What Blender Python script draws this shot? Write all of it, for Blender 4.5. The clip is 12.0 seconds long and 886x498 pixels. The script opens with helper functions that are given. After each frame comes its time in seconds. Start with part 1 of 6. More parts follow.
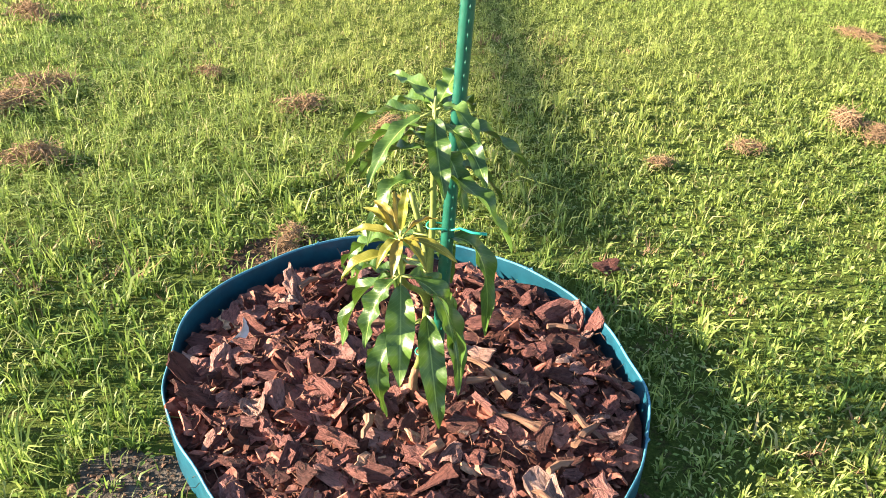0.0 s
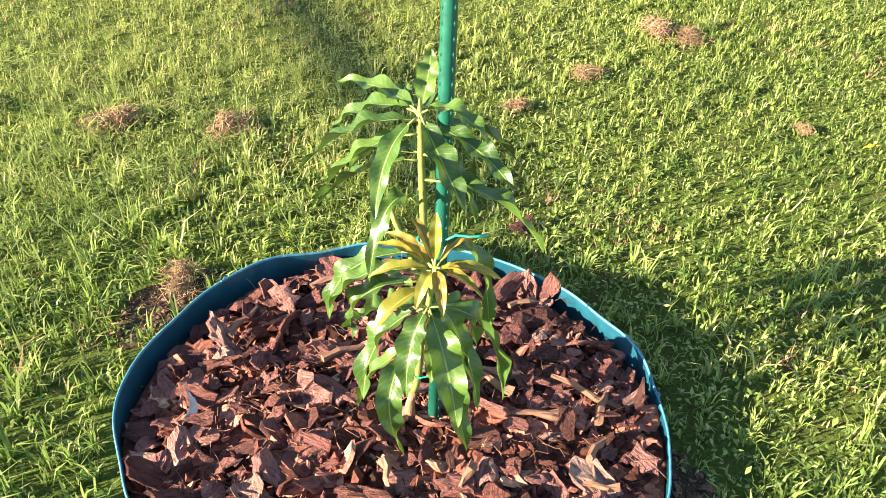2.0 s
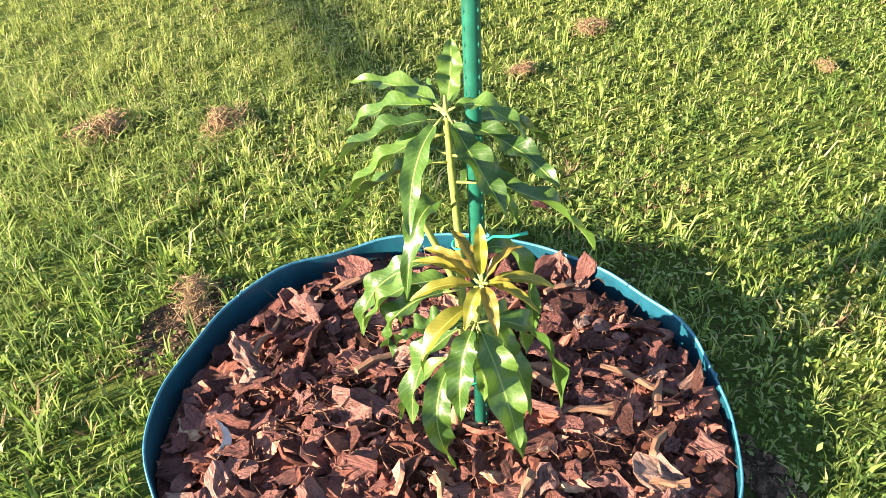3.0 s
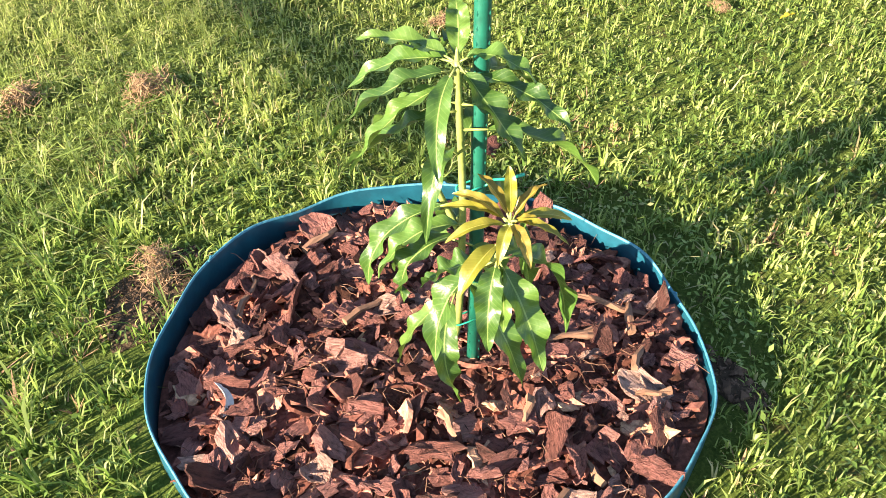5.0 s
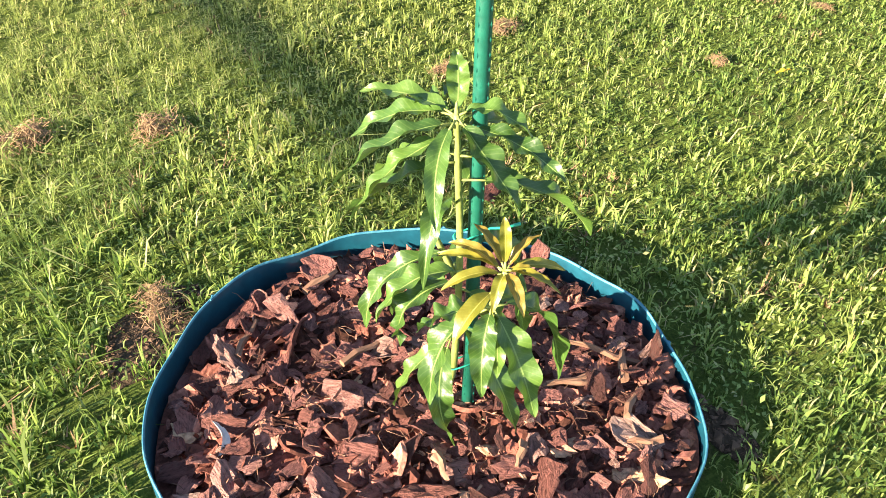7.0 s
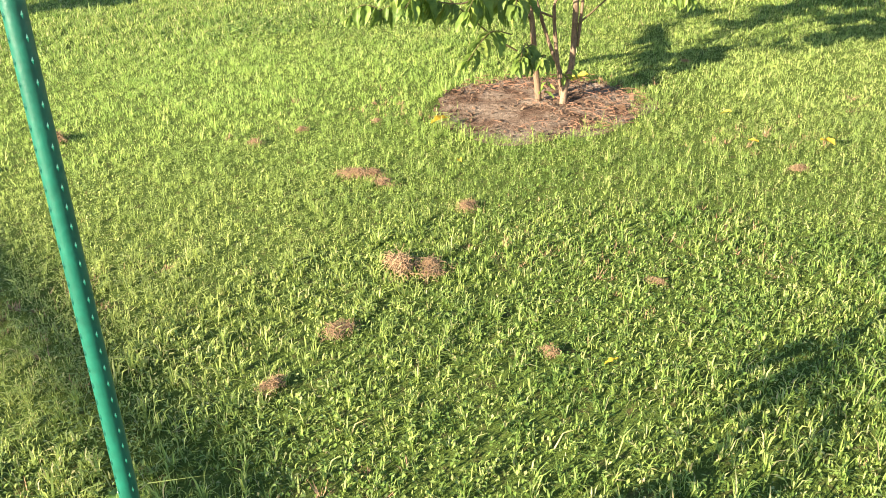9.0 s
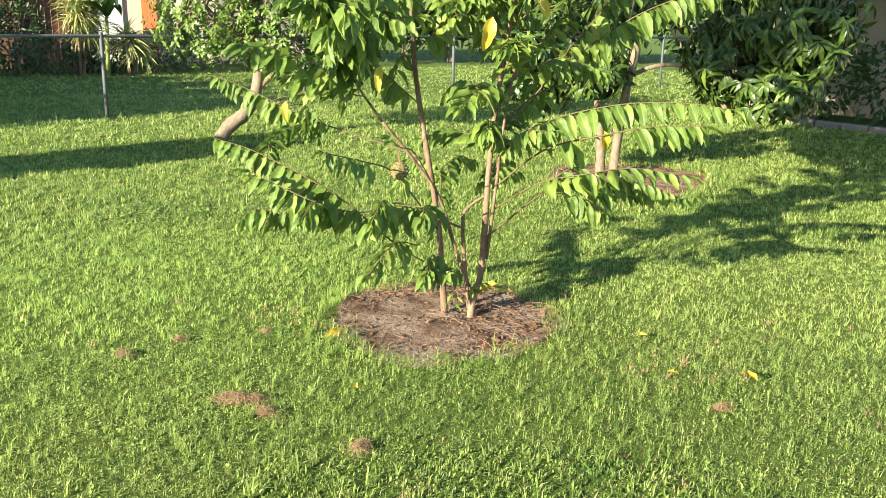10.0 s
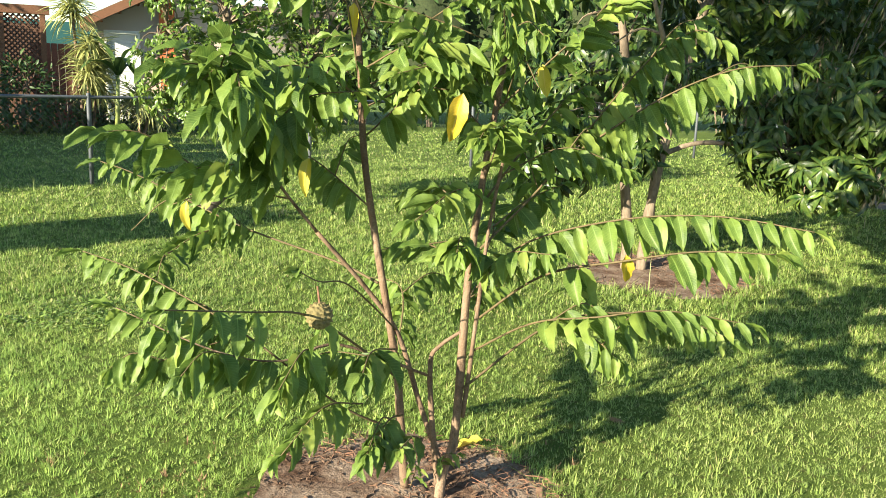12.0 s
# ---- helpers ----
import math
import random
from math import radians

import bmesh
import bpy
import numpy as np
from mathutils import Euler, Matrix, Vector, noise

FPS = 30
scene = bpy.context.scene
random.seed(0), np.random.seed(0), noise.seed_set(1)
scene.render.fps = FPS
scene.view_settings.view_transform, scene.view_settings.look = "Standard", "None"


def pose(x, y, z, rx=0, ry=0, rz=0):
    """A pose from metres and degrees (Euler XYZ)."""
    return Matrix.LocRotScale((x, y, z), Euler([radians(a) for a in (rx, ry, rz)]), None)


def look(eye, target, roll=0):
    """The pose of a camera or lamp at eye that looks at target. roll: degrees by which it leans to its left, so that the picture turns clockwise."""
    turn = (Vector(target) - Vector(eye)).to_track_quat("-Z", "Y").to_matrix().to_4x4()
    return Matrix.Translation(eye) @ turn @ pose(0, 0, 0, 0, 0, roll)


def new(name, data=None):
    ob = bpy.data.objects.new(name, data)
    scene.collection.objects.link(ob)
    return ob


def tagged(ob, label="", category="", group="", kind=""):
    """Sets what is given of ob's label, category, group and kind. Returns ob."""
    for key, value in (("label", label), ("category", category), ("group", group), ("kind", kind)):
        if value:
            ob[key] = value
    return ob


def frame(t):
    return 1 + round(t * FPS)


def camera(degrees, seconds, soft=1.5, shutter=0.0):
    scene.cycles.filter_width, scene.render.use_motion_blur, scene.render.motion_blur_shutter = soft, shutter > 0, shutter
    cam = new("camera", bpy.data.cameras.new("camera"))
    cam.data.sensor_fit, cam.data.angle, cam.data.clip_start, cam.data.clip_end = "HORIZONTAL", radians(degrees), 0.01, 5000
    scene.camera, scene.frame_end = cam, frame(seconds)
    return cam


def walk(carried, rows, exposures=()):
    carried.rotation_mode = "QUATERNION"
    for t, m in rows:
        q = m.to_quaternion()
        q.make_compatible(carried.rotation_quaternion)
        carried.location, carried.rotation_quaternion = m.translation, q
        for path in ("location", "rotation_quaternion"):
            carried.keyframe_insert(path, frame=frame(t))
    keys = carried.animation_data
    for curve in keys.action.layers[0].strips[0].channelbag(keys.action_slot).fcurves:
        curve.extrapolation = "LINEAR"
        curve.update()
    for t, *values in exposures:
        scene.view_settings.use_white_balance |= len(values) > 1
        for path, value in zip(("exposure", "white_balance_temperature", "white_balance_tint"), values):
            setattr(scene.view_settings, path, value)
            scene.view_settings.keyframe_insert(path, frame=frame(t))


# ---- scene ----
cam = camera(54.97, 12.0, soft=0.9)
# seconds, eye x y z in metres, yaw, pitch, roll in degrees
ROWS = [
    (0, 0.332, 0.314, 1.168, 8.09, -34.07, -2.20),
    (0.5, 0.236, 0.420, 1.151, 5.67, -34.34, 0.35),
    (1, 0.147, 0.491, 1.167, 0.20, -35.77, 1.72),
    (1.5, 0.047, 0.492, 1.159, -7.96, -37.62, 0.54),
    (2, -0.026, 0.503, 1.159, -13.30, -37.24, -0.56),
    (2.5, -0.011, 0.594, 1.161, -14.02, -37.23, 0.93),
    (3, -0.046, 0.631, 1.153, -16.96, -40.33, 3.79),
    (3.5, -0.155, 0.659, 1.152, -24.18, -43.77, 4.42),
    (3.7, -0.182, 0.664, 1.151, -25.97, -44.48, 3.83),
    (5.3, -0.245, 0.647, 1.203, -26.74, -43.48, 0.69),
    (5.5, -0.243, 0.650, 1.208, -26.78, -42.40, 0.59),
    (6, -0.240, 0.644, 1.211, -26.60, -41.21, 0.36),
    (6.5, -0.246, 0.633, 1.214, -25.95, -41.13, 0.13),
    (6.7, -0.246, 0.633, 1.214, -25.67, -41.11, 0.17),
    (8.3, -0.053, 0.620, 1.292, -28.77, -35.27, 2.63),
    (8.5, 0.024, 0.634, 1.304, -29.54, -32.82, 2.83),
    (9, 0.172, 0.640, 1.383, -30.60, -26.68, 2.67),
    (9.5, 0.286, 0.751, 1.428, -32.63, -19.73, 0.72),
    (10, 0.425, 0.996, 1.452, -35.93, -15.28, -1.25),
    (10.5, 0.615, 1.164, 1.452, -36.78, -13.71, -0.84),
    (11, 0.925, 1.290, 1.464, -33.62, -12.89, -0.54),
    (11.5, 1.129, 1.498, 1.454, -32.28, -12.42, -1.63),
    (12, 1.300, 1.798, 1.496, -33.72, -11.37, -2.10),
]
EXPOSURES = [(0.0, 2.48, 6650, 16), (8.5, 2.42, 6600, 15), (9.5, 2.16, 6200, 5), (10.5, 2.02, 6100, 3), (11.0, 1.99, 6000, 0), (11.5, 1.96, 6150, 4), (12.0, 1.94, 6150, 5)]
walk(cam, [(t, pose(x, y, z, 90 + pitch, roll, yaw)) for t, x, y, z, yaw, pitch, roll in ROWS], EXPOSURES)

# ---- light ----
SUN_ELEV, SUN_AZ = 18.0, 11.0  # degrees; AZ: the way the light travels, from +x towards +y
world = bpy.data.worlds.new("sky")
scene.world = world
world.use_nodes = True
wn = world.node_tree
sky = wn.nodes.new("ShaderNodeTexSky")
sky.sky_type = "NISHITA"
sky.sun_disc = False
sky.sun_elevation = radians(SUN_ELEV)
sky.sun_rotation = radians(270 - SUN_AZ)
sky.air_density, sky.dust_density, sky.ozone_density = 1.0, 0.25, 1.0
wn.links.new(sky.outputs[0], wn.nodes["Background"].inputs[0])
wn.nodes["Background"].inputs[1].default_value = 0.072
lamp = bpy.data.lights.new("sun", "SUN")
lamp.energy, lamp.angle, lamp.color = 5.0, radians(0.5), (1.0, 0.85, 0.62)
sun = new("sun", lamp)
light_way = Vector((math.cos(radians(SUN_AZ)) * math.cos(radians(SUN_ELEV)), math.sin(radians(SUN_AZ)) * math.cos(radians(SUN_ELEV)), -math.sin(radians(SUN_ELEV))))
sun.matrix_world = look((-30, 0, 20), Vector((-30, 0, 20)) + light_way)

# ---- materials ----
rng = np.random.default_rng(7)


def nodes_of(name):
    m = bpy.data.materials.new(name)
    m.use_nodes = True
    t = m.node_tree
    t.nodes.clear()
    out = t.nodes.new("ShaderNodeOutputMaterial")
    return m, t, out


def ramp(t, fac, stops):
    r = t.nodes.new("ShaderNodeValToRGB")
    e = r.color_ramp.elements
    while len(e) < len(stops):
        e.new(0.5)
    for k, (p, c) in zip(e, stops):
        k.position, k.color = p, (*c, 1)
    t.links.new(fac, r.inputs[0])
    return r.outputs[0]


def noise_fac(t, scale, detail=4.0, rough=0.6, coords=None, stretch=None):
    n = t.nodes.new("ShaderNodeTexNoise")
    n.inputs["Scale"].default_value, n.inputs["Detail"].default_value, n.inputs["Roughness"].default_value = scale, detail, rough
    src = coords
    if src is None:
        src = t.nodes.new("ShaderNodeNewGeometry").outputs["Position"]
    if stretch:
        mp = t.nodes.new("ShaderNodeMapping")
        mp.inputs["Scale"].default_value = stretch
        t.links.new(src, mp.inputs[0])
        src = mp.outputs[0]
    t.links.new(src, n.inputs["Vector"])
    return n.outputs[0]


def mixed(t, fac, a, b, blend="MIX"):
    m = t.nodes.new("ShaderNodeMix")
    m.data_type, m.blend_type = "RGBA", blend
    for s, v in ((m.inputs[0], fac), (m.inputs[6], a), (m.inputs[7], b)):
        if isinstance(v, (int, float)):
            s.default_value = v
        elif isinstance(v, tuple):
            s.default_value = (*v, 1)
        else:
            t.links.new(v, s)
    return m.outputs[2]


def bump(t, height, strength, distance=0.01):
    b = t.nodes.new("ShaderNodeBump")
    b.inputs["Strength"].default_value, b.inputs["Distance"].default_value = strength, distance
    t.links.new(height, b.inputs["Height"])
    return b.outputs[0]


def principled(t, out, color, rough=0.6, normal=None, metal=0.0, spec=0.5, through_light=0.0, through_color=None):
    p = t.nodes.new("ShaderNodeBsdfPrincipled")
    if isinstance(color, tuple):
        p.inputs["Base Color"].default_value = (*color, 1)
    else:
        t.links.new(color, p.inputs["Base Color"])
    if isinstance(rough, (int, float)):
        p.inputs["Roughness"].default_value = rough
    else:
        t.links.new(rough, p.inputs["Roughness"])
    p.inputs["Metallic"].default_value = metal
    p.inputs["Specular IOR Level"].default_value = spec
    if normal is not None:
        t.links.new(normal, p.inputs["Normal"])
    last = p.outputs[0]
    if through_light:
        tr = t.nodes.new("ShaderNodeBsdfTranslucent")
        c = through_color if through_color is not None else color
        if isinstance(c, tuple):
            tr.inputs[0].default_value = (*c, 1)
        else:
            t.links.new(c, tr.inputs[0])
        mx = t.nodes.new("ShaderNodeMixShader")
        mx.inputs[0].default_value = through_light
        t.links.new(last, mx.inputs[1])
        t.links.new(tr.outputs[0], mx.inputs[2])
        last = mx.outputs[0]
    t.links.new(last, out.inputs[0])


def island(t):
    return t.nodes.new("ShaderNodeNewGeometry").outputs["Random Per Island"]


def per_object(t):
    return t.nodes.new("ShaderNodeObjectInfo").outputs["Random"]


def plain(name, lo, hi, rough=0.7, scale=8.0, bump_s=0.2, metal=0.0, spec=0.4, stretch=None, fine=60.0, obj_var=0.0):
    """A surface that varies between two colours at two scales, with fine relief."""
    m, t, out = nodes_of(name)
    co = t.nodes.new("ShaderNodeTexCoord").outputs["Object"]
    a = noise_fac(t, scale, 5, 0.6, co, stretch)
    b = noise_fac(t, fine, 4, 0.6, co, stretch)
    c = mixed(t, a, lo, hi)
    c = mixed(t, 0.5, c, ramp(t, b, [(0.3, tuple(0.55 * v for v in lo)), (0.7, hi)]))
    if obj_var:
        c = mixed(t, obj_var, c, ramp(t, per_object(t), [(0.0, tuple(0.5 * v for v in lo)), (1.0, tuple(min(1, 1.3 * v) for v in hi))]))
    principled(t, out, c, rough, bump(t, b, bump_s, 0.01), metal, spec)
    return m


def leaf_material(name, stops, rib, rough=0.35, glow=0.3, by_object=True, vein=0.35, glow_color=None, spec=0.5):
    """A leaf: colour varied leaf by leaf, midrib and side veins, blotches, light coming through."""
    m, t, out = nodes_of(name)
    pick = per_object(t) if by_object else island(t)
    c = ramp(t, pick, stops)
    uv = t.nodes.new("ShaderNodeUVMap")
    sep = t.nodes.new("ShaderNodeSeparateXYZ")
    t.links.new(uv.outputs[0], sep.inputs[0])

    def math_node(op, a, b=None):
        n = t.nodes.new("ShaderNodeMath")
        n.operation = op
        for s, v in zip(n.inputs, (a, b)):
            if v is None:
                continue
            if isinstance(v, (int, float)):
                s.default_value = v
            else:
                t.links.new(v, s)
        return n.outputs[0]
    away = math_node("ABSOLUTE", math_node("SUBTRACT", sep.outputs[0], 0.5))
    mid = math_node("LESS_THAN", away, 0.028)
    side = math_node("SINE", math_node("MULTIPLY", math_node("SUBTRACT", sep.outputs[1], math_node("MULTIPLY", away, 0.22)), 105.0))
    side = math_node("MULTIPLY", math_node("GREATER_THAN", side, 0.86), vein)
    blot = noise_fac(t, 22.0, 3)
    c = mixed(t, 0.35, c, ramp(t, blot, [(0.35, tuple(0.6 * v for v in stops[0][1])), (0.7, stops[-1][1])]))
    c = mixed(t, side, c, rib)
    c = mixed(t, mid, c, rib)
    hgt = math_node("ADD", math_node("MULTIPLY", side, -0.5), noise_fac(t, 90.0, 2))
    gc = mixed(t, 0.5, c, glow_color) if glow_color else c
    principled(t, out, c, rough, bump(t, hgt, 0.25, 0.004), 0.0, spec, glow, gc)
    return m


def grass_material(name, stops, rough=0.5, glow=0.35):
    m, t, out = nodes_of(name)
    c = ramp(t, island(t), stops)
    big = noise_fac(t, 1.1, 3, 0.6)
    c = mixed(t, mixed(t, big, (0, 0, 0), (0.4, 0.4, 0.4)), c, (0.34, 0.43, 0.09), "MIX")
    small = noise_fac(t, 9.0, 3, 0.6)
    c = mixed(t, 1.0, c, ramp(t, small, [(0.3, (0.66, 0.74, 0.66)), (0.7, (1.12, 1.1, 1.05))]), "MULTIPLY")
    clump = noise_fac(t, 3.2, 4, 0.65)
    c = mixed(t, 1.0, c, ramp(t, clump, [(0.34, (0.62, 0.72, 0.66)), (0.5, (1, 1, 1)), (0.68, (1.14, 1.06, 1.1))]), "MULTIPLY")
    # yellower and brighter green stretches, and a darker green one beside the planter
    for place, inner, outer, share, tone in (((0.3, 3.9, 0), 0.6, 1.9, 0.26, (0.62, 0.58, 0.2)), ((4.4, 3.4, 0), 0.7, 2.2, 0.3, (0.5, 0.6, 0.19)), ((1.4, 5.2, 0), 0.9, 2.4, 0.4, (0.46, 0.64, 0.15)), ((-0.6, 1.45, 0), 0.35, 1.1, 0.45, (0.12, 0.21, 0.03))):
        away = t.nodes.new("ShaderNodeVectorMath")
        away.operation = "DISTANCE"
        t.links.new(t.nodes.new("ShaderNodeNewGeometry").outputs["Position"], away.inputs[0])
        away.inputs[1].default_value = place
        fade = t.nodes.new("ShaderNodeMapRange")
        fade.inputs[1].default_value, fade.inputs[2].default_value = inner, outer
        fade.inputs[3].default_value, fade.inputs[4].default_value = share, 0.0
        t.links.new(away.outputs["Value"], fade.inputs[0])
        c = mixed(t, fade.outputs[0], c, tone)
    principled(t, out, c, rough, None, 0.0, 0.35, glow)
    return m


def ground_material():
    m, t, out = nodes_of("lawn soil and thatch")
    a = noise_fac(t, 1.3, 5, 0.65)
    b = noise_fac(t, 28.0, 6, 0.75)
    fine = noise_fac(t, 130.0, 5, 0.75)
    c = ramp(t, fine, [(0.3, (0.042, 0.066, 0.014)), (0.5, (0.1, 0.15, 0.03)), (0.7, (0.22, 0.28, 0.065))])
    c = mixed(t, mixed(t, a, (0, 0, 0), (0.55, 0.55, 0.55)), c, ramp(t, b, [(0.35, (0.075, 0.125, 0.024)), (0.65, (0.2, 0.27, 0.052))]))
    dead = noise_fac(t, 17.0, 5, 0.7)
    c = mixed(t, ramp(t, dead, [(0.54, (0, 0, 0)), (0.66, (0.6, 0.6, 0.6))]), c, ramp(t, fine, [(0.35, (0.05, 0.03, 0.018)), (0.7, (0.24, 0.16, 0.095))]))
    principled(t, out, c, 0.95, bump(t, fine, 0.9, 0.03), 0, 0.1)
    return m


def bark_material():
    m, t, out = nodes_of("pine bark")
    co = t.nodes.new("ShaderNodeTexCoord").outputs["Object"]
    fib = noise_fac(t, 9.0, 6, 0.7, co, (0.35, 1.6, 1.6))
    base = ramp(t, per_object(t), [(0.0, (0.13, 0.053, 0.045)), (0.3, (0.26, 0.1, 0.081)), (0.65, (0.4, 0.17, 0.148)), (0.88, (0.52, 0.26, 0.225)), (1.0, (0.62, 0.4, 0.33))])
    c = mixed(t, 1.0, base, ramp(t, fib, [(0.32, (0.28, 0.25, 0.24)), (0.5, (0.95, 0.95, 0.95)), (0.7, (1.35, 1.32, 1.3))]), "MULTIPLY")
    gray = noise_fac(t, 3.0, 3, 0.6, co)
    c = mixed(t, ramp(t, gray, [(0.6, (0, 0, 0)), (0.8, (0.5, 0.5, 0.5))]), c, (0.28, 0.2, 0.16))
    principled(t, out, c, 0.8, bump(t, fib, 1.0, 0.05), 0, 0.25)
    return m


def trunk_material():
    m, t, out = nodes_of("tan mottled bark")
    co = t.nodes.new("ShaderNodeTexCoord").outputs["Object"]
    tone = noise_fac(t, 7.0, 4, 0.6, co, (1, 1, 0.5))
    blotch = noise_fac(t, 26.0, 5, 0.7, co, (1, 1, 0.45))
    fine = noise_fac(t, 130.0, 4, 0.7, co, (1, 1, 2.2))
    c = ramp(t, tone, [(0.3, (0.13, 0.085, 0.056)), (0.5, (0.21, 0.145, 0.098)), (0.7, (0.29, 0.21, 0.15))])
    c = mixed(t, ramp(t, blotch, [(0.36, (0.85, 0.85, 0.85)), (0.48, (0, 0, 0))]), c, (0.075, 0.048, 0.034))
    c = mixed(t, ramp(t, blotch, [(0.6, (0, 0, 0)), (0.72, (0.6, 0.6, 0.6))]), c, (0.33, 0.27, 0.21))
    c = mixed(t, 1.0, c, ramp(t, fine, [(0.3, (0.6, 0.57, 0.55)), (0.65, (1.1, 1.1, 1.1))]), "MULTIPLY")
    principled(t, out, c, 0.85, bump(t, blotch, 0.8, 0.01), 0, 0.2)
    return m


def dirt_material():
    m, t, out = nodes_of("bare sandy dirt")
    patch = noise_fac(t, 4.5, 4, 0.6)
    grit = noise_fac(t, 150.0, 5, 0.75)
    lump = noise_fac(t, 34.0, 5, 0.7)
    c = ramp(t, patch, [(0.32, (0.075, 0.042, 0.027)), (0.42, (0.17, 0.11, 0.078)), (0.54, (0.28, 0.21, 0.16)), (0.72, (0.39, 0.31, 0.245))])
    c = mixed(t, 1.0, c, ramp(t, lump, [(0.28, (0.5, 0.46, 0.44)), (0.5, (1, 1, 1)), (0.8, (1.2, 1.18, 1.15))]), "MULTIPLY")
    c = mixed(t, 1.0, c, ramp(t, grit, [(0.3, (0.55, 0.52, 0.5)), (0.7, (1.2, 1.2, 1.2))]), "MULTIPLY")
    principled(t, out, c, 0.95, bump(t, lump, 1.0, 0.02), 0, 0.1)
    return m


def litter_material():
    m, t, out = nodes_of("bark litter")
    c = ramp(t, island(t), [(0.0, (0.045, 0.018, 0.012)), (0.4, (0.16, 0.06, 0.045)), (0.75, (0.34, 0.138, 0.105)), (0.95, (0.46, 0.225, 0.17)), (1.0, (0.5, 0.34, 0.22))])
    f = noise_fac(t, 120.0, 4)
    c = mixed(t, 1.0, c, ramp(t, f, [(0.3, (0.45, 0.42, 0.4)), (0.7, (1.25, 1.2, 1.15))]), "MULTIPLY")
    principled(t, out, c, 0.85, bump(t, f, 0.6, 0.004), 0, 0.2)
    return m


M_GROUND = ground_material()
M_GRASS = grass_material("grass blades", [(0.0, (0.075, 0.13, 0.028)), (0.25, (0.22, 0.33, 0.08)), (0.6, (0.42, 0.54, 0.15)), (0.84, (0.54, 0.63, 0.22)), (0.94, (0.64, 0.6, 0.34)), (1.0, (0.5, 0.38, 0.24))], 0.48, 0.5)
M_WEED = grass_material("lawn weeds", [(0.0, (0.1, 0.18, 0.035)), (0.5, (0.22, 0.34, 0.08)), (0.85, (0.38, 0.46, 0.16)), (1.0, (0.5, 0.45, 0.24))], 0.42, 0.35)
M_MANGO = leaf_material("mango leaf", [(0.0, (0.03, 0.078, 0.015)), (0.5, (0.052, 0.12, 0.021)), (1.0, (0.095, 0.175, 0.032))], (0.2, 0.29, 0.08), 0.36, 0.14, True, 0.16, (0.2, 0.4, 0.03), 0.5)
M_FLUSH = leaf_material("young mango leaf", [(0.0, (0.17, 0.19, 0.02)), (0.6, (0.25, 0.24, 0.026)), (1.0, (0.24, 0.16, 0.03))], (0.34, 0.33, 0.075), 0.4, 0.25, True, 0.12)
M_STEM = plain("green stem", (0.16, 0.22, 0.05), (0.3, 0.34, 0.1), 0.5, 14, 0.2)
M_WOODSTEM = plain("sapling bark", (0.2, 0.1, 0.05), (0.36, 0.21, 0.12), 0.8, 25, 0.5, stretch=(1, 1, 0.4))
M_BARK = bark_material()
M_LITTER = litter_material()
M_SPLINTER = plain("pale split wood", (0.17, 0.085, 0.05), (0.3, 0.165, 0.105), 0.8, 10, 0.5, stretch=(0.15, 1, 1))
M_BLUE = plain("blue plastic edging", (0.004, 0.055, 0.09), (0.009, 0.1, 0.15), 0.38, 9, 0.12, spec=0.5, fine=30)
M_BLUE_EDGE = plain("paler blue plastic", (0.02, 0.17, 0.26), (0.08, 0.28, 0.37), 0.6, 30, 0.3)
M_STAKE = plain("green coated stake", (0.004, 0.085, 0.058), (0.007, 0.12, 0.082), 0.4, 12, 0.1, spec=0.5)
M_TIE = plain("green plastic tie", (0.01, 0.4, 0.27), (0.03, 0.5, 0.36), 0.4, 20, 0.1)
M_STRAW = plain("dry grass", (0.21, 0.125, 0.065), (0.42, 0.28, 0.16), 0.9, 30, 0.2)
M_SHELL = plain("white shell", (0.6, 0.58, 0.55), (0.8, 0.78, 0.75), 0.4, 20, 0.1)
M_DIRT = dirt_material()
M_DARK_SOIL = plain("dark garden soil", (0.035, 0.024, 0.016), (0.1, 0.07, 0.045), 0.95, 14, 0.9, spec=0.1, fine=80)
# grey soil whose colour also holds the shade lying on its patch
M_SHADED_SOIL = plain("grey sandy soil, darkened for shade", (0.04, 0.033, 0.027), (0.15, 0.13, 0.112), 0.95, 40, 1.0, spec=0.1, fine=110)
M_CRUMB = plain("soil crumb", (0.07, 0.042, 0.028), (0.2, 0.13, 0.09), 0.95, 40, 0.5, spec=0.1)
M_TWIG = plain("dead twigs", (0.12, 0.058, 0.036), (0.3, 0.16, 0.1), 0.9, 30, 0.3)
M_TRUNK = trunk_material()
M_TWIGBARK = plain("green brown twig bark", (0.07, 0.055, 0.025), (0.17, 0.125, 0.06), 0.8, 20, 0.3)
M_TRUNK_DARK = plain("grey brown bark", (0.1, 0.075, 0.05), (0.28, 0.22, 0.16), 0.9, 8, 0.6, stretch=(1, 1, 0.4), fine=40)
M_ANNONA = leaf_material("sugar apple leaf", [(0.0, (0.065, 0.125, 0.023)), (0.45, (0.125, 0.21, 0.038)), (0.8, (0.19, 0.29, 0.05)), (1.0, (0.29, 0.35, 0.075))], (0.22, 0.32, 0.08), 0.5, 0.4, True, 0.42, None, 0.38)
M_ANNONA_J = leaf_material("sugar apple foliage", [(0.0, (0.065, 0.125, 0.023)), (0.45, (0.125, 0.21, 0.038)), (0.8, (0.19, 0.29, 0.05)), (1.0, (0.29, 0.35, 0.075))], (0.22, 0.32, 0.08), 0.5, 0.4, False, 0.42, None, 0.38)
